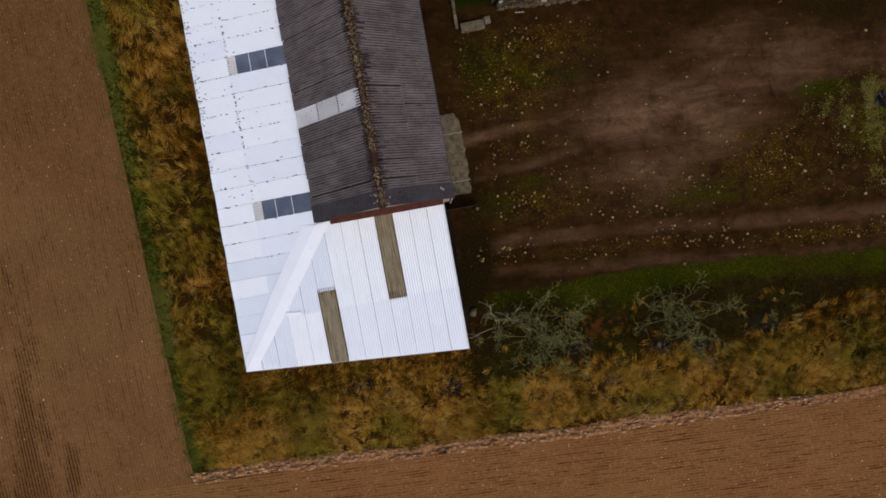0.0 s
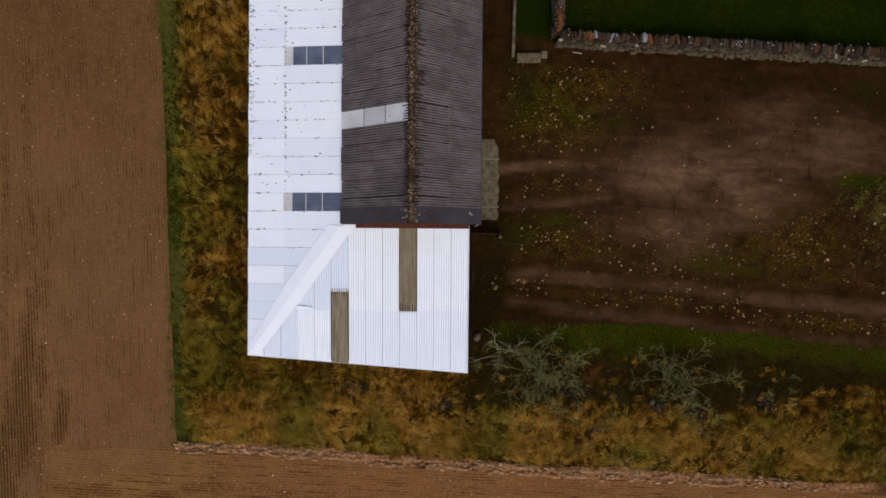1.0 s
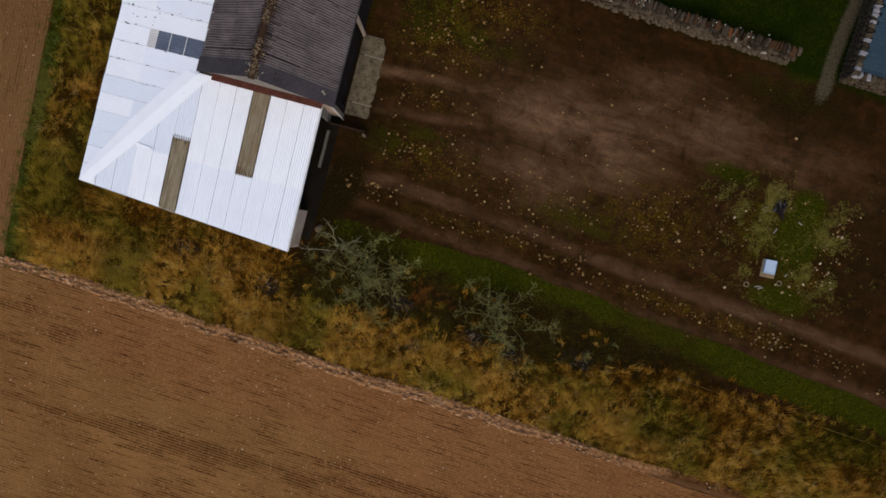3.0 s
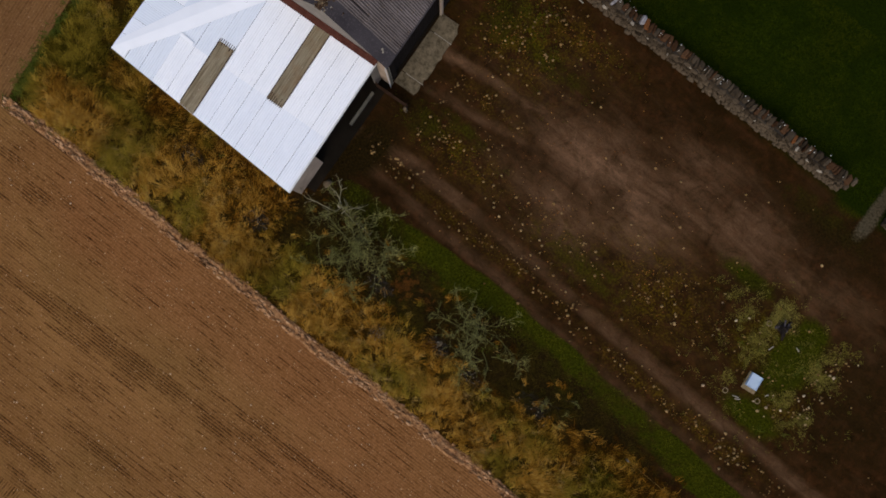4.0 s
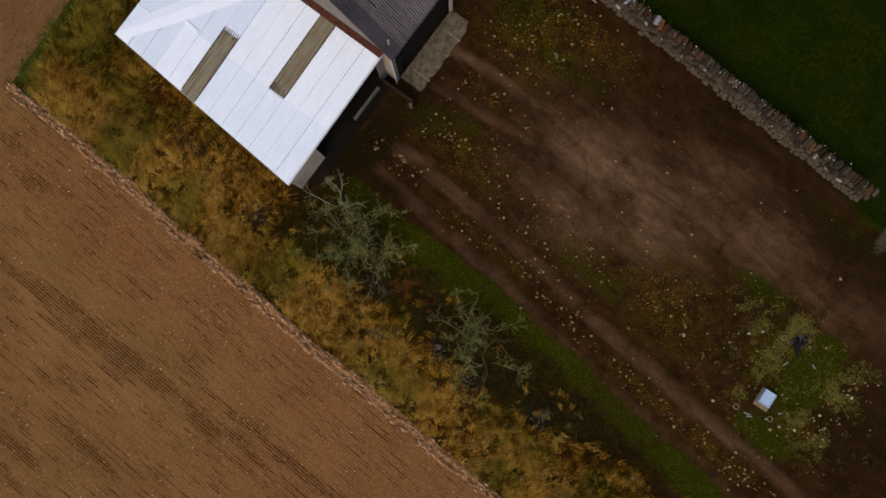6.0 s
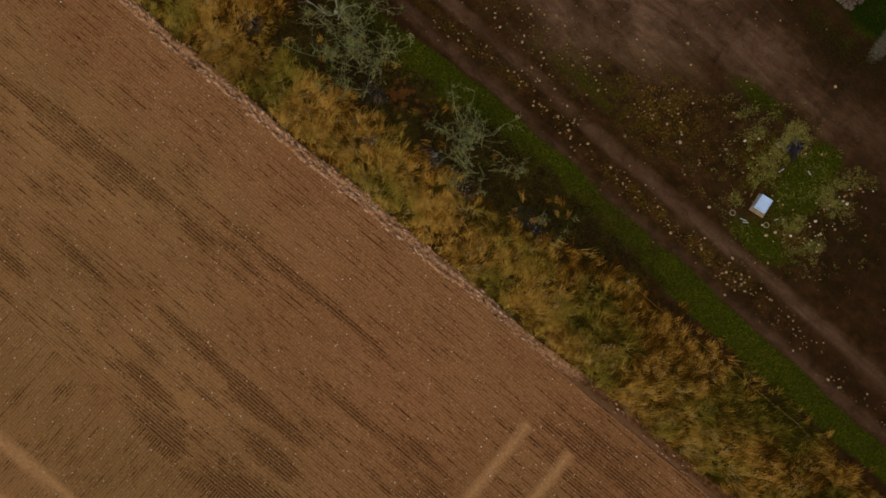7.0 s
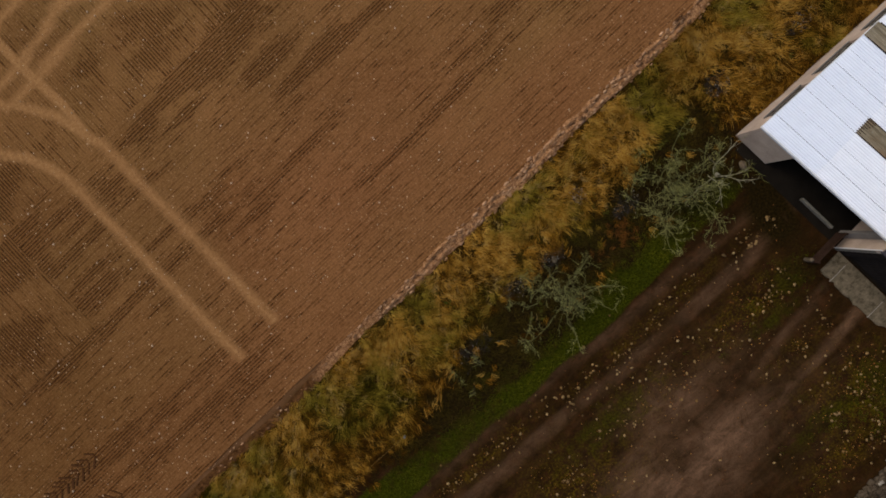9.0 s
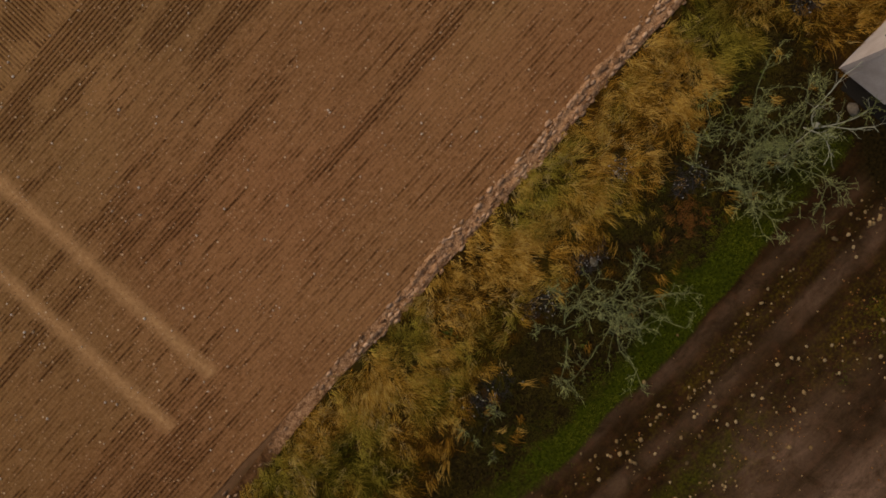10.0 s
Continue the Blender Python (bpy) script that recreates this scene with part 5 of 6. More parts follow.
for i, (x, y, rx, ry) in enumerate(((6.1, -2.35, 1.15, 0.5), (12.0, -2.85, 0.75, 0.65), (28.6, -2.1, 0.9, 0.6), (25.9, -1.9, 0.8, 0.5), (22.4, -3.6, 0.5, 0.35), (33.0, -0.9, 1.3, 0.6), (20.6, -1.2, 0.9, 0.5))):
    bramble((x, y, 0), rx, ry, 40 + i)
rubble = thing("rubble_stone", (25.85, -1.62, 0), "pale broken stone among brambles", "stone")
v, f = lump(0.26, 73, 0.6)
link("rock", mesh_of("rock", v + np.array([0, 0, 0.10]), f, False), M_CONCRETE, rubble)
# pale stalk line of the grass edge drawn as one strand; stakes are added
wire = thing("stalk_line", (0, 0, 0), "thin pale line of stalks along the grass edge", "wire")
xs = np.linspace(39.6, 62, 60)
joined("strand", [tube(np.stack([xs, 0.15 + 0.25 * (value_noise(xs, xs * 0, 2.5, 3) - 0.5), 0.20 + 0.14 * value_noise(xs, xs * 0, 1.3, 4)], 1), np.full(60, 0.006), 4)], M_STRAW, "", "", "", True, wire)
part("stake", boxes(((39.55, 0.1, 0), (39.65, 0.2, 0.5))), M_PALEWOOD, wire)
part("stake", boxes(((61.95, 0.1, 0), (62.05, 0.2, 0.5))), M_PALEWOOD, wire)

# ---------------------------------------------------------------- dead grass, weeds and short grass
def blades(x, y, lean, length, width, seed, segs=2, spread=0.8, per=12, arch=0.75, root=0.09):
    """Bent tapering blades in tufts. x, y, lean (a direction for each tuft) and length are arrays."""
    r = np.random.default_rng(seed)
    n = len(x) * per
    bx = np.repeat(x, per) + r.normal(0, root, n)
    by = np.repeat(y, per) + r.normal(0, root, n)
    a = np.repeat(lean, per) + r.normal(0, spread, n)
    ln = np.repeat(length, per) * r.uniform(0.55, 1.15, n)
    w = width * r.uniform(0.6, 1.3, n)
    flop = np.clip(r.normal(arch, 0.22, n), 0.15, 1.25)
    dx, dy = np.cos(a), np.sin(a)
    rows = []
    for k in range(segs + 1):
        t = k / segs
        out = ln * (math.sin(1.0) * t ** 1.15) * flop
        z = ln * (t - 0.5 * flop * t * t) * 0.85
        ww = w * (1 - 0.82 * t)
        for sgn in (-1, 1):
            rows.append(np.stack([bx + dx * out - dy * ww * sgn * 0.5, by + dy * out + dx * ww * sgn * 0.5, np.maximum(z, 0.01 + 0.05 * t)], 1))
    v = np.stack(rows, 1).reshape(-1, 3)
    base = np.arange(n)[:, None] * (2 * (segs + 1))
    f = np.concatenate([base + np.array([[2 * k, 2 * k + 1, 2 * k + 3, 2 * k + 2]]) for k in range(segs)])
    return v, f


def sown(n, x0, x1, y0, y1, keep, seed):
    r = np.random.default_rng(seed)
    x, y = r.uniform(x0, x1, n), r.uniform(y0, y1, n)
    k = r.random(n) < keep(x, y)
    return x[k], y[k]


def in_barn(x, y):
    c, s = math.cos(radians(TURN)), math.sin(radians(TURN))
    u, v = (x - 5.16) * c + (y - 8.35) * s, -(x - 5.16) * s + (y - 8.35) * c
    return (u > U_WEST + 0.05) & (u < 8.2) & (v > v_eave(u) + 0.1) & ((u < 7.35) | (v > 0))


def shrub_shade(x, y):
    return np.maximum.reduce([blob(x, y, 17.4, 0.0, 3.2, 2.2), blob(x, y, 27.5, -0.3, 2.9, 1.9), 0.9 * blob(x, y, 22.5, 0.4, 2.4, 0.9), 0.95 * blob(x, y, 33.5, 0.2, 4.0, 1.0), blob(x, y, 6.1, -2.4, 1.1, 0.5), blob(x, y, 12.0, -2.8, 0.8, 0.7)])


def amber_keep(x, y):
    dens = 0.22 + 0.78 * step(fbm(x, y, 0.7, 31), 0.36, 0.56)
    south = step(y - edge_south(x), 0.1, 0.6) * (1 - 0.96 * step(y + (fbm(x, y, 2.0, 8) - 0.5) * 2.2 - grass_north(x), -0.4, 0.5))
    west = step(x - edge_west(y) + (fbm(x, y, 1.6, 35) - 0.5) * 1.4, 0.7, 1.3) * (x < 2)
    keep = np.maximum(south * (x > -6), west * (y > -0.5)) * step(x - edge_west(y) + (fbm(x, y, 1.6, 35) - 0.5) * 1.2, 0.4, 1.1)
    return keep * dens * (1 - 0.85 * shrub_shade(x, y)) * ~in_barn(x, y)


def tussocks(x, y, per, seed, reach, blade, flop=0.75):
    """Flopped tufts with a tone of their own; gives the mesh arrays, tone and olive for each vertex."""
    r = np.random.default_rng(seed)
    n = len(x)
    lean = 1.3 + (fbm(x, y, 2.6, 71) - 0.5) * 6 + (fbm(x, y, 0.8, 171) - 0.5) * 4 + r.normal(0, 0.5, n)
    size = reach * (0.45 + 1.0 * fbm(x, y, 0.9, 72)) * r.uniform(0.6, 1.4, n)
    v, f = blades(x, y, lean, size, blade, seed, per=per, spread=0.34, arch=flop, root=0.10)
    tuft = 1.05 * r.random(n) ** 2.2 + 0.75 * (fbm(x, y, 0.6, 74) - 0.5) + 0.45 * (fbm(x, y, 3.4, 79) - 0.5) + 0.10
    tuft = tuft - 0.05 * step(x, 12, 18) - 0.04 * step(x, 33, 42) - 0.16 * step(y, -3.2, -1.4) * (x > -3) + 0.19 * blob(x, y, x, edge_south(x) + 1.4, 9, 1.9) * (x > -4)
    tone = np.repeat(tuft, per) + r.normal(-0.02, 0.16, n * per)
    olive = fbm(x, y, 2.6, 78) + r.normal(0, 0.05, n) + 0.22 * blob(x, y, edge_west(y) + 1.0, y, 1.1, 99) + 0.11 * blob(x, y, x, edge_south(x) + 0.9, 9, 1.0) + 0.08 * step(x, 33, 42) - 0.05
    each = len(v) // (n * per)
    return v, f, np.repeat(tone, each), np.repeat(np.repeat(olive, per), each)


x, y = sown(19000, -11, 2.5, -7.6, 36, amber_keep, 61)
x2, y2 = sown(40000, -5.5, 66, -7.6, 1.2, amber_keep, 62)
x, y = np.r_[x, x2], np.r_[y, y2]
v, f, tone, olive = tussocks(x, y, 14, 63, 0.52, 0.022, 0.85)
ob = joined("dead_grass", [(v, f)], M_AMBER, "long flopped amber dead grass in tussocks", "grass")
give(ob, tone=tone, olive=olive)


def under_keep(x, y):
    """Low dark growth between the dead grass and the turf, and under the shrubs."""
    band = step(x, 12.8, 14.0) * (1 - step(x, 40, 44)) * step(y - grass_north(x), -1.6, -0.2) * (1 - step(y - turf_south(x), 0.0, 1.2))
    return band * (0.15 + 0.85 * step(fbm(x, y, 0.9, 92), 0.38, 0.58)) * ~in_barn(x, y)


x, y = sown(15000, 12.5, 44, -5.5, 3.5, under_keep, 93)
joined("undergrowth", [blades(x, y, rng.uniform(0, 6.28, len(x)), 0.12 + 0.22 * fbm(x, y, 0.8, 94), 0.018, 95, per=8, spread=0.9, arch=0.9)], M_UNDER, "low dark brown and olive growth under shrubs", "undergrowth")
x, y = sown(700, 20.6, 24.6, -1.6, 1.4, lambda a, b: blob(a, b, 22.5, -0.1, 0.95, 0.6) * step(fbm(a, b, 0.6, 99), 0.4, 0.6), 96)
joined("bracken", [blades(x, y, rng.uniform(0, 6.28, len(x)), 0.30 + 0.15 * fbm(x, y, 0.8, 97), 0.02, 98, per=9, spread=0.5, arch=0.9)], M_BRACKEN, "rust orange dead bracken among dark growth", "bracken")
x, y = sown(36000, -11, 66, -7.7, 34, lambda a, b: amber_keep(a, b) * (0.12 + 0.88 * step(fbm(a, b, 1.4, 90), 0.46, 0.66)) * ((b < 2) | (a < 3)) * (0.35 + 0.65 * (b < edge_south(a) + 3.6)), 64)
lean = (fbm(x, y, 2.0, 73) - 0.5) * 12
joined("straw_stalks", [blades(x, y, lean, 0.55 + 0 * x, 0.021, 65, per=5, spread=0.35)], M_STRAW, "pale dry stalks among dead grass", "grass")


def weed_keep(x, y):
    w = np.exp(-((x - edge_west(y) - 0.6) / 0.5) ** 2) * (0.30 + step(fbm(x, y, 2.5, 14), 0.42, 0.62)) * (y > -6.5)
    c = blob(x, y, -3.6, -5.0, 1.6, 2.4) * 0.6
    e = step(fbm(x, y, 2.2, 15), 0.55, 0.75) * (y > edge_south(x) + 0.3) * (y < 0.5) * (x > -5) * 0.35
    p = 0.3 * blob(x, y, 44.0, 10.4, 1.8, 2.6) * step(fbm(x, y, 1.5, 16), 0.4, 0.6) * 0.9 * (abs(x - 42.6) + abs(y - 9.2) > 1.4)
    return np.maximum.reduce([w, c, e, p]) * ~in_barn(x, y)


x, y = sown(26000, -13, 62, -7.5, 34, lambda a, b: weed_keep(a, b) * ((a < 3) | (b < 1) | (a > 38)), 66)
x2, y2 = sown(30000, -11, -2, -7, 34, lambda a, b: 0.8 * np.exp(-((a - edge_west(b) - 0.45) / 0.42) ** 2) * (0.25 + step(fbm(a, b, 2.5, 14), 0.40, 0.6)), 166)
x, y = np.r_[x, x2], np.r_[y, y2]
joined("green_weeds", [blades(x, y, rng.uniform(0, 6.28, len(x)), 0.16 + 0.2 * fbm(x, y, 1.0, 75), 0.05, 67, per=9, spread=2.2, arch=0.9)], M_WEED, "patchy low green weeds at the field edge", "weeds")


def patch_keep(x, y):
    ringed = np.maximum.reduce([blob(x, y, 41.3, 13.3, 1.1, 1.0), 0.9 * blob(x, y, 40.8, 11.4, 1.2, 1.6), 0.8 * blob(x, y, 41.6, 9.6, 0.9, 1.6), 0.7 * blob(x, y, 46.0, 12.0, 0.9, 2.2), blob(x, y, 45.7, 9.0, 1.4, 1.1), 0.7 * blob(x, y, 37.9, 12.8, 0.8, 0.5), 0.14 * blob(x, y, 43.2, 10.6, 3.4, 3.4)])
    return ringed * step(fbm(x, y, 0.9, 16), 0.36, 0.62) * (np.maximum(abs(x - 42.6) / 0.75, abs(y - 9.1) / 0.95) > 1)


x, y = sown(30000, 36.5, 51, 4, 16, patch_keep, 166)
joined("yellow_weeds", [blades(x, y, rng.uniform(0, 6.28, len(x)), 0.07 + 0.12 * fbm(x, y, 1.0, 75), 0.028, 167, per=7, spread=2.4, arch=0.9)], M_PATCHWEED, "yellowed low weeds around the trough", "weeds")


def short_keep(x, y):
    wob = (fbm(x, y, 3.0, 3) - 0.5) * 1.6
    strip = step(x + wob, 14.0, 16.5) * step(y + wob * 0.5 - turf_south(x), -0.3, 0.5) * (1 - step(y + wob * 0.25 - turf_north(x), -0.4, 0.2)) * (0.5 + 0.6 * step(fbm(x, y, 3.5, 77), 0.35, 0.6)) * (0.5 + 0.8 * fbm(x, y, 1.2, 19))
    spots = 0.5 * np.maximum.reduce([blob(x, y, 17.2, 18.0, 4.0, 2.2), blob(x, y, 18.8, 8.6, 3.4, 1.2), 1.8 * blob(x, y, 44.4, 11.6, 1.4, 2.0), blob(x, y, 43.8, 6.9, 1.8, 0.8)]) * step(fbm(x, y, 1.0, 20), 0.42, 0.62)
    return np.maximum.reduce([strip, spots])


x, y = sown(14000, 17.9, 41.6, 22.4, 31, lambda a, b: 0.8 + 0 * a, 168)
joined("lawn_grass", [blades(x, y, rng.uniform(0, 6.28, len(x)), 0.09 + 0.05 * fbm(x, y, 1.0, 76), 0.022, 169, segs=1, per=6, spread=2.5, arch=0.9)], M_LAWN, "dark green mown lawn behind a wall", "lawn")
x, y = sown(36000, 13.5, 62, 0.5, 20, short_keep, 68)
joined("short_grass", [blades(x, y, rng.uniform(0, 6.28, len(x)), 0.10 + 0.06 * fbm(x, y, 1.0, 76), 0.022, 69, segs=1, per=7, spread=2.5, arch=0.9)], M_GREEN, "short dark green grass and moss", "grass")

# ---------------------------------------------------------------- loose stones, clods and leaves
def strewn(n, keep, x0, x1, y0, y1, lo, hi, seed):
    x, y = sown(n, x0, x1, y0, y1, keep, seed)
    r = np.random.default_rng(seed + 1)
    s = lo + (hi - lo) * r.random(len(x)) ** 2.2
    return lumps_at(np.stack([x, y, s * 0.25], 1), s, seed)


def pebble_keep(x, y):
    line = lambda pts, w: near_line(x, y, pts, w)
    d = np.maximum.reduce([0.75 * line(((15, 5.4), (21, 5.2), (33, 5.0), (45, 4.5), (60, 4.0)), 1.1), 0.7 * blob(x, y, 18, 17.5, 4.2, 2.6), 0.7 * blob(x, y, 19.5, 9.0, 4.5, 1.5), 0.7 * blob(x, y, 25.5, 8.4, 4.5, 1.5),
                           0.6 * blob(x, y, 35, 10.0, 4.5, 2.6), blob(x, y, 46.3, 11.2, 0.9, 2.4), 0.7 * blob(x, y, 44.5, 8.4, 2.2, 1.3), 0.5 * blob(x, y, 18.5, 12.2, 2.4, 0.8), 0.22 * blob(x, y, 30, 9, 9, 4.5), 0.035 + 0 * x])
    return d * step(fbm(x, y, 1.1, 44), 0.35, 0.7) * (y < 20.8)


joined("patch_stones", strewn(420, lambda a, b: np.maximum.reduce([blob(a, b, 46.3, 11.0, 0.8, 2.6), 0.6 * blob(a, b, 45.0, 8.3, 1.6, 0.8), 0.35 * blob(a, b, 40.6, 11.2, 1.4, 2.6), 0.3 * blob(a, b, 38.0, 11.0, 1.6, 1.6)]), 36, 49, 6, 16, 0.04, 0.12, 181), M_FLINT, "small pale stones lying among yellow weeds", "stones")
joined("yard_pebbles", strewn(15500, pebble_keep, 13.6, 60, 2.6, 20.6, 0.024, 0.125, 81), M_PEBBLE, "scattered pale pebbles and leaves in the yard", "pebbles")



def leaf_keep(x, y):
    d = np.maximum.reduce([blob(x, y, 17.6, 17.0, 3.4, 3.0), 0.9 * blob(x, y, 20.8, 18.9, 3.4, 1.2), 0.8 * blob(x, y, 19.2, 8.4, 3.4, 1.3), 0.7 * blob(x, y, 34.3, 9.6, 4.2, 2.6), 0.5 * blob(x, y, 27, 8.6, 6, 2.0), 0.8 * blob(x, y, 36.9, 4.5, 3.5, 0.5), 0.8 * blob(x, y, 42.8, 4.5, 3.5, 0.5), 0.5 * blob(x, y, 18.6, 12.1, 2.4, 0.6), 0.35 * blob(x, y, 24, 5.0, 7, 0.6), 0.17 * blob(x, y, 25, 9.5, 11, 8)])
    return d * step(fbm(x, y, 0.8, 47), 0.34, 0.62)


joined("fallen_leaves", strewn(11500, leaf_keep, 13.6, 48, 3.6, 20.4, 0.018, 0.06, 85), M_LEAF, "small rust and gold leaves strewn on earth", "leaves")


def flint_keep(x, y):
    inside = ((y < edge_south(x) - 0.9) | (x < edge_west(y) - 0.5)) & ~((x < edge_west(y) + 0.3) & (x > -13) & (y < -8) & (y > -9))
    return inside * (0.25 + step(fbm(x, y, 2.5, 46), 0.5, 0.7)) * np.where(x < edge_west(y), 0.22, 1.0)


joined("field_stones", [(v + np.array([0, 0, 0.045]), f) for v, f in strewn(13000, flint_keep, -20, 66, -38, 30, 0.018, 0.075, 83)], M_FLINT, "small pale stones strewn over drilled soil", "stones")
# the torn lip of turf and soil where the plough turned, and loose clods on it
xs, q = np.arange(-5.4, 66.0, 0.07), np.linspace(-0.55, 0.50, 15)
gx, gq, quads = grid(xs, q)
wave = (value_noise(gx, 0 * gx, 2.2, 5) - 0.5) * 0.35
rough = np.abs(fbm(gx * 0.6, gq, 0.32, 51) - 0.5) * 2
crest = np.exp(-((gq + 0.24) / 0.13) ** 2) + 0.8 * np.exp(-((gq - 0.22) / 0.14) ** 2)
fade = np.where(gx < 33, 1.0, np.maximum(0.08, 1 - (gx - 33) / 9)) * (0.45 + 0.9 * value_noise(gx, 0 * gx, 1.1, 52))
h = 0.015 + 0.15 * crest * fade * np.clip(1.1 - 2.4 * rough, 0.0, 1) * step(fbm(gx, gq, 1.3, 55), 0.30, 0.55)
h[(np.abs(gq) > 0.49)] = -0.02
lip = joined("torn_soil_edge", [(np.stack([gx, edge_south(gx) - 0.12 + gq * (0.88 - 0.3 * step(gx, 36, 44)) + wave + 0.24 * step(gx, 36, 44), h], 1), quads)], M_LIP, "dry torn lip of soil along the plough edge", "soil edge")
give(lip, worn_shade=step(gx + (value_noise(gx, gq, 1.4, 57) - 0.5) * 9, 33, 43))
N = 3600
x = rng.uniform(-5.4, 50, N)
off = np.where(rng.random(N) < 0.5, -0.24, 0.22) + rng.normal(0.0, 0.13, N) + (value_noise(x, 0 * x, 2.2, 5) - 0.5) * 0.35
k = rng.random(N) < np.where(x < 36, 1.0, 0.15) * step(value_noise(x, off * 3, 0.7, 6), 0.15, 0.75)
s = (0.025 + 0.115 * rng.random(N) ** 2.2) * np.where(x < 38, 1.0, 0.7)
place = np.stack([x, edge_south(x) - 0.12 + off * 0.88, 0.06 + s * 0.2], 1)[k]
flat = [(v * np.array([1.7, 0.8, 0.75]), f) for v, f in lumps_at(0 * place, s[k], 85)]
joined("soil_clods", [(v + p, f) for (v, f), p in zip(flat, place)], M_CLOD, "dry crumbled clods along the plough edge", "clods")
# a few chevron treads from a tractor tyre; dark raised bars draw the imprints' shadows
tread = tagged(new("tyre_tread_marks"), "raised chevron tyre marks pressed in soil", "tyre marks", kind="stuff")
bm = bmesh.new()
for (ax, ay), (bx, by), n in (((58.2, -11.5), (53.9, -11.7), 9), ((57.0, -9.4), (54.4, -8.6), 6)):
    way = math.degrees(math.atan2(by - ay, bx - ax))
    for q in range(n):
        cx, cy = ax + (bx - ax) * q / n, ay + (by - ay) * q / n
        for sgn in (-1, 1):
            long = rng.uniform(0.5, 0.82)
            m = pose(cx + rng.normal(0, 0.04), cy, 0.03, 0, 0, way) @ pose(0, sgn * 0.07, 0, 0, 0, 180 - sgn * (44 + rng.normal(0, 4))) @ pose(long / 2, 0, 0)
            bmesh.ops.create_cube(bm, size=1.0, matrix=m @ Matrix.Diagonal((long, rng.uniform(0.08, 0.14), 0.10, 1)))
me = bpy.data.meshes.new("treads")
bm.to_mesh(me)
bm.free()
link("treads", me, M_TREADSHADE, tread)

# ---------------------------------------------------------------- stone walls and the slate-roofed outbuilding
STONES = []
for i in range(10):
    v, f = lump(0.5, 200 + i, 0.9)
    v = np.sign(v) * np.abs(v) ** 0.5 * 0.62
    v = v / np.abs(v).max(0) * 0.5
    STONES.append(mesh_of("stone", v, f, False))
rs = np.random.default_rng(17)


def stone_at(parent, place, size, turn, count, rest, material=None, tilt=0.0):
    m = pose(*place, rs.normal(0, 4) + tilt, rs.normal(0, 5), turn + rs.normal(0, 6)) @ Matrix.Diagonal((*size, 1))
    i = rs.integers(10)
    if count[0] < 300:
        me = STONES[i]
        if material is not None:
            me = me.copy()
            me.materials.clear()
            me.materials.append(material)
        link("stone", me, M_STONE, parent, m=m)
        count[0] += 1
    else:
        v = np.array([p.co[:] for p in STONES[i].vertices])
        v = np.c_[v, np.ones(len(v))] @ np.array(m).T
        rest.append((v[:, :3], np.array([p.vertices[:] for p in STONES[i].polygons])))


def stone_wall(ob, length, height, thick, count, rest, cope=True, faces=(-1,)):
    """Courses of field stones against a dark heart, with a row of upright coping stones on top; runs along the thing's x."""
    dots = []
    part("hearting", boxes(((0.05, -thick / 2 + 0.08, 0), (length - 0.05, thick / 2 - 0.08, height - 0.14))), M_STONECORE, ob)
    if cope:
        x = 0.0
        while x < length - 0.05:
            w = rs.uniform(0.14, 0.32) if rs.random() < 0.7 else rs.uniform(0.32, 0.5)
            mat = M_RUSTSTONE if rs.random() < 0.05 else (M_BROWNSTONE if rs.random() < 0.32 else (M_PALESTONE if rs.random() < 0.06 else None))
            stone_at(ob, (x + w / 2, 0.03 + rs.normal(0, 0.05), height + rs.uniform(-0.02, 0.1)), (w * rs.uniform(0.95, 1.2), thick * rs.uniform(0.78, 1.08), rs.uniform(0.2, 0.46)), rs.normal(0, 7), count, rest, mat)
            if rs.random() < 0.4:
                for _ in range(rs.integers(1, 4)):
                    dots.append((x + rs.uniform(0, w), 0.06 + rs.normal(0, 0.14), height + 0.20 + rs.uniform(-0.02, 0.07)))
            x += w
    for side in faces:
        z, h = height - 0.12, 0.2
        while z > 0.02:
            h = rs.uniform(0.13, 0.22)
            x = -rs.uniform(0, 0.2)
            while x < length - 0.1:
                w = rs.uniform(0.12, 0.55)
                stone_at(ob, (x + w / 2, side * (thick / 2 - 0.07) + rs.normal(0, 0.05) + side * 0.05 * (height - z) / height, max(z - h / 2 + rs.normal(0, 0.03), 0.07)), (w * 1.05, rs.uniform(0.2, 0.36), h * rs.uniform(0.8, 1.35)), rs.normal(0, 7), count, rest, M_KERB if rs.random() < 0.04 else None)
                x += w
            z -= h
    if dots:
        joined("lichen_scatter", lumps_at(dots, rs.uniform(0.02, 0.055, len(dots)), 9), M_LICHEN, "white lichen spots on coping", "", "stuff", parent=ob)


def wall_thing(place, turn, length, height, thick, label, faces=(-1,)):
    ob = thing("stone_wall", place, label, "wall", "", "structure", turn)
    count, rest = [0], []
    stone_wall(ob, length, height, thick, count, rest, True, faces)
    if rest:
        joined("stones", rest, M_STONE, "", "", "stuff", False, ob)
    return ob


wall_thing((17.55, 21.55, 0), 1.6, 21.6, 1.25, 0.68, "dry stone wall with upright coping stones beside a lawn")
wall_thing((17.45, 21.75, 0), 92, 6.5, 1.2, 0.5, "dry stone wall returning along the lawn end", (-1, 1))
brick = thing("brick_patch", (17.45, 22.1, 1.2), "orange red bricks set on the wall corner", "bricks", turn=5)
for q in range(6):
    part("brick", boxes(((-0.12, q * 0.12, 0.0), (0.14, q * 0.12 + 0.105, 0.28)), bevel=0.008), M_RUSTSTONE, brick)

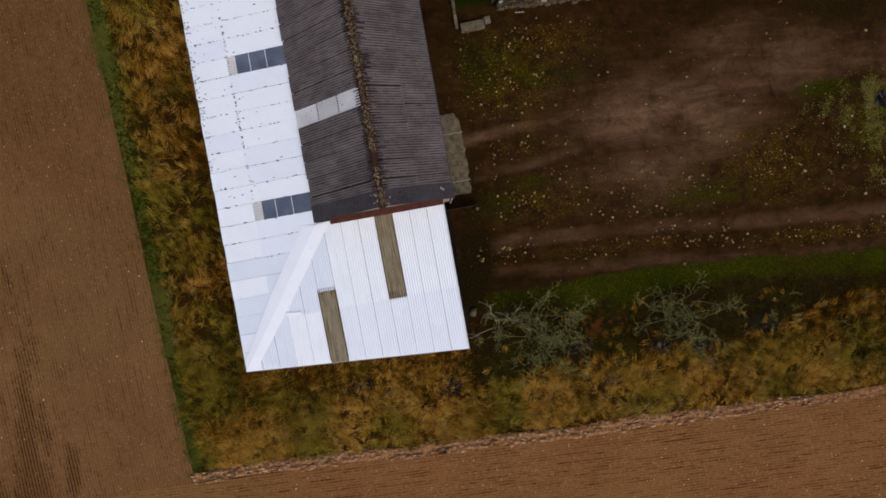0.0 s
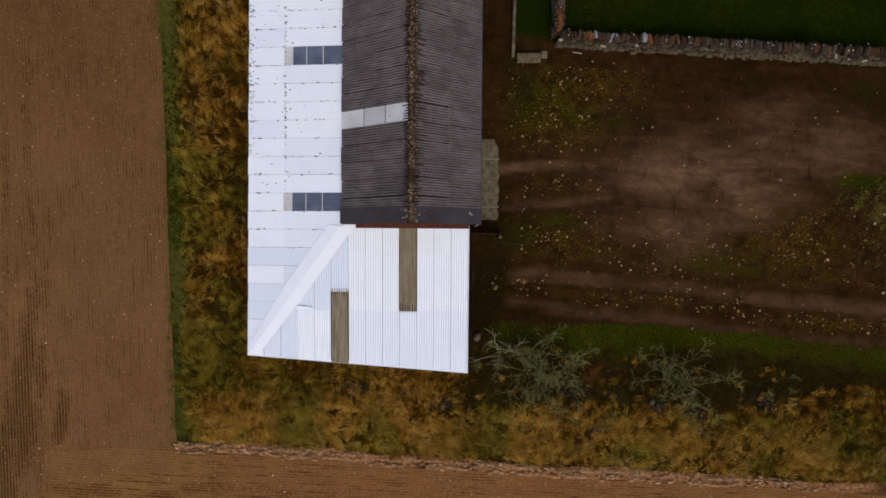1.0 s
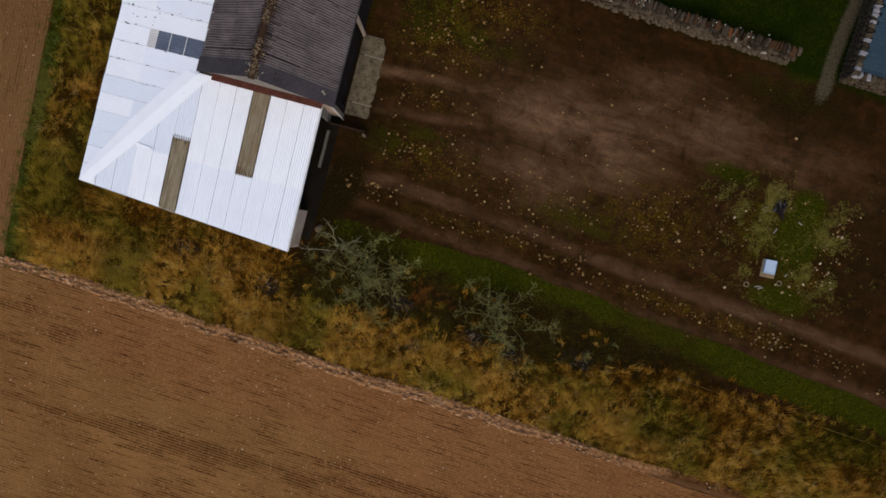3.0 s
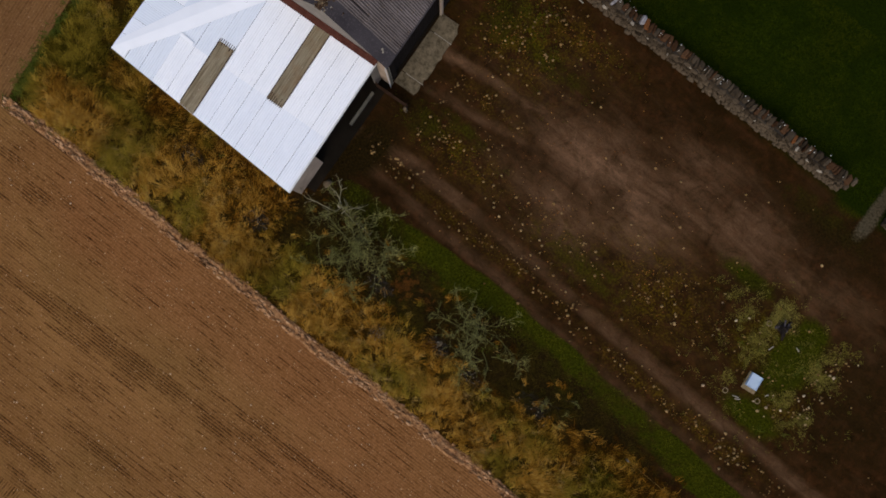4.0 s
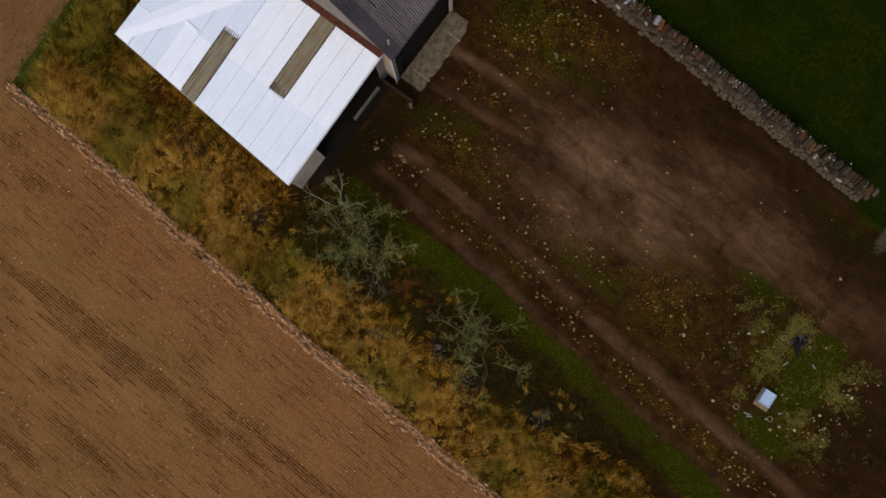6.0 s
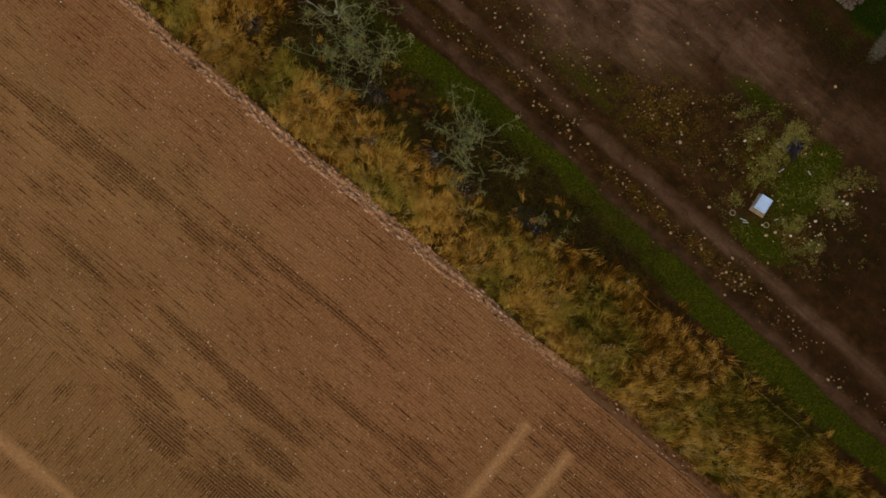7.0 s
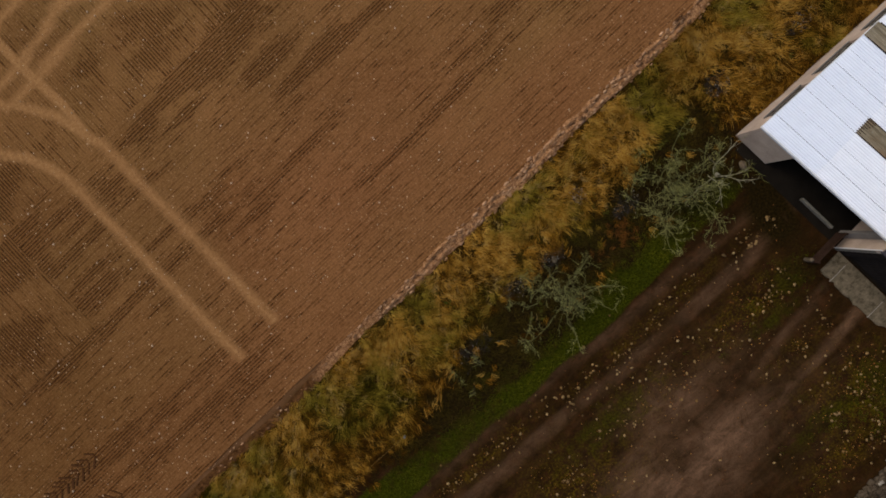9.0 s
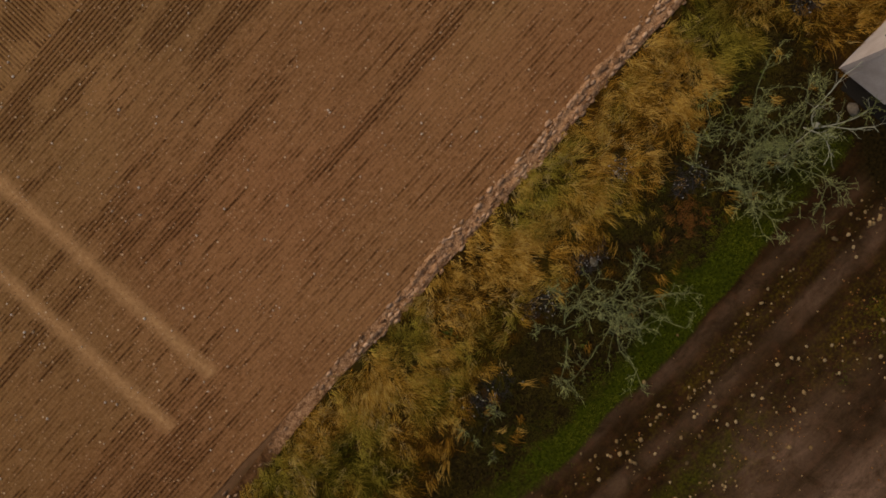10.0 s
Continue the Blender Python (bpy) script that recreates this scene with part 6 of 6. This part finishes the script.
shed = thing("outbuilding", (42.78, 21.85, 0), "low stone outbuilding with a blue-grey slate roof", "building", turn=2)
count, rest = [0], []
W, D, HT = 14.0, 9.0, 1.25
part("wall_heart", boxes(((0.1, 0.1, 0), (W, 0.45, HT - 0.1)), ((0.1, 0.45, 0), (0.45, D, HT - 0.1)), ((W - 0.35, 0.45, 0), (W, D, HT - 0.1)), ((0.45, D - 0.35, 0), (W - 0.35, D, HT - 0.1))), M_STONECORE, shed)
for run, turn in ((W, 0), (D, 90)):
    x = 0.0
    while x < run:
        w = rs.uniform(0.18, 0.36)
        p = (x + w / 2, 0.28, HT) if turn == 0 else (0.28, x + w / 2, HT)
        stone_at(shed, p, (w * 1.1, 0.5, 0.28), turn, count, rest, M_PALESTONE if rs.random() < 0.3 else None)
        x += w
    z = HT - 0.16
    while z > 0.05:
        h = rs.uniform(0.16, 0.25)
        x = 0.0
        while x < run:
            w = rs.uniform(0.25, 0.5)
            p = (x + w / 2, 0.1, max(z - h / 2, 0.08)) if turn == 0 else (0.1, x + w / 2, max(z - h / 2, 0.08))
            stone_at(shed, p, (w * 1.05, 0.26, h * 1.1), turn, count, rest)
            x += w
        z -= h
joined("stone_rest", rest, M_STONE, "", "", "stuff", False, shed)
roof = part("roof", boxes(((0.55, 0.55, HT - 0.25), (W - 0.4, D - 0.4, HT - 0.12))), M_STONECORE, shed, "blue-grey slate roof")
SLATE = boxes(((-0.19, -0.17, -0.008), (0.19, 0.17, 0.008)), bevel=0.004)
slate_mesh = bpy.data.meshes.new("slate")
SLATE.to_mesh(slate_mesh)
SLATE.free()
made, far_slates = 0, []
sv = np.array([p.co[:] for p in slate_mesh.vertices])
sf = [np.array([p.vertices[:] for p in slate_mesh.polygons if len(p.vertices) == n]) for n in (3, 4)]
for row in range(30):
    for col in range(35):
        p = (0.58 + col * 0.375 + 0.18 * (row % 2), 0.72 + row * 0.265, HT - 0.09 + 0.018 * row)
        m = pose(*p, -4 + rs.normal(0, 0.6), 0, rs.normal(0, 0.8))
        if made < 300 and col < 20:
            link("slate", slate_mesh, M_SLATE, roof, m=m)
            made += 1
        else:
            q = (np.c_[sv, np.ones(len(sv))] @ np.array(m).T)[:, :3]
            for f in sf:
                if len(f):
                    far_slates.append((q, f))
joined("slates", far_slates, M_SLATE, "", "", "stuff", False, roof)
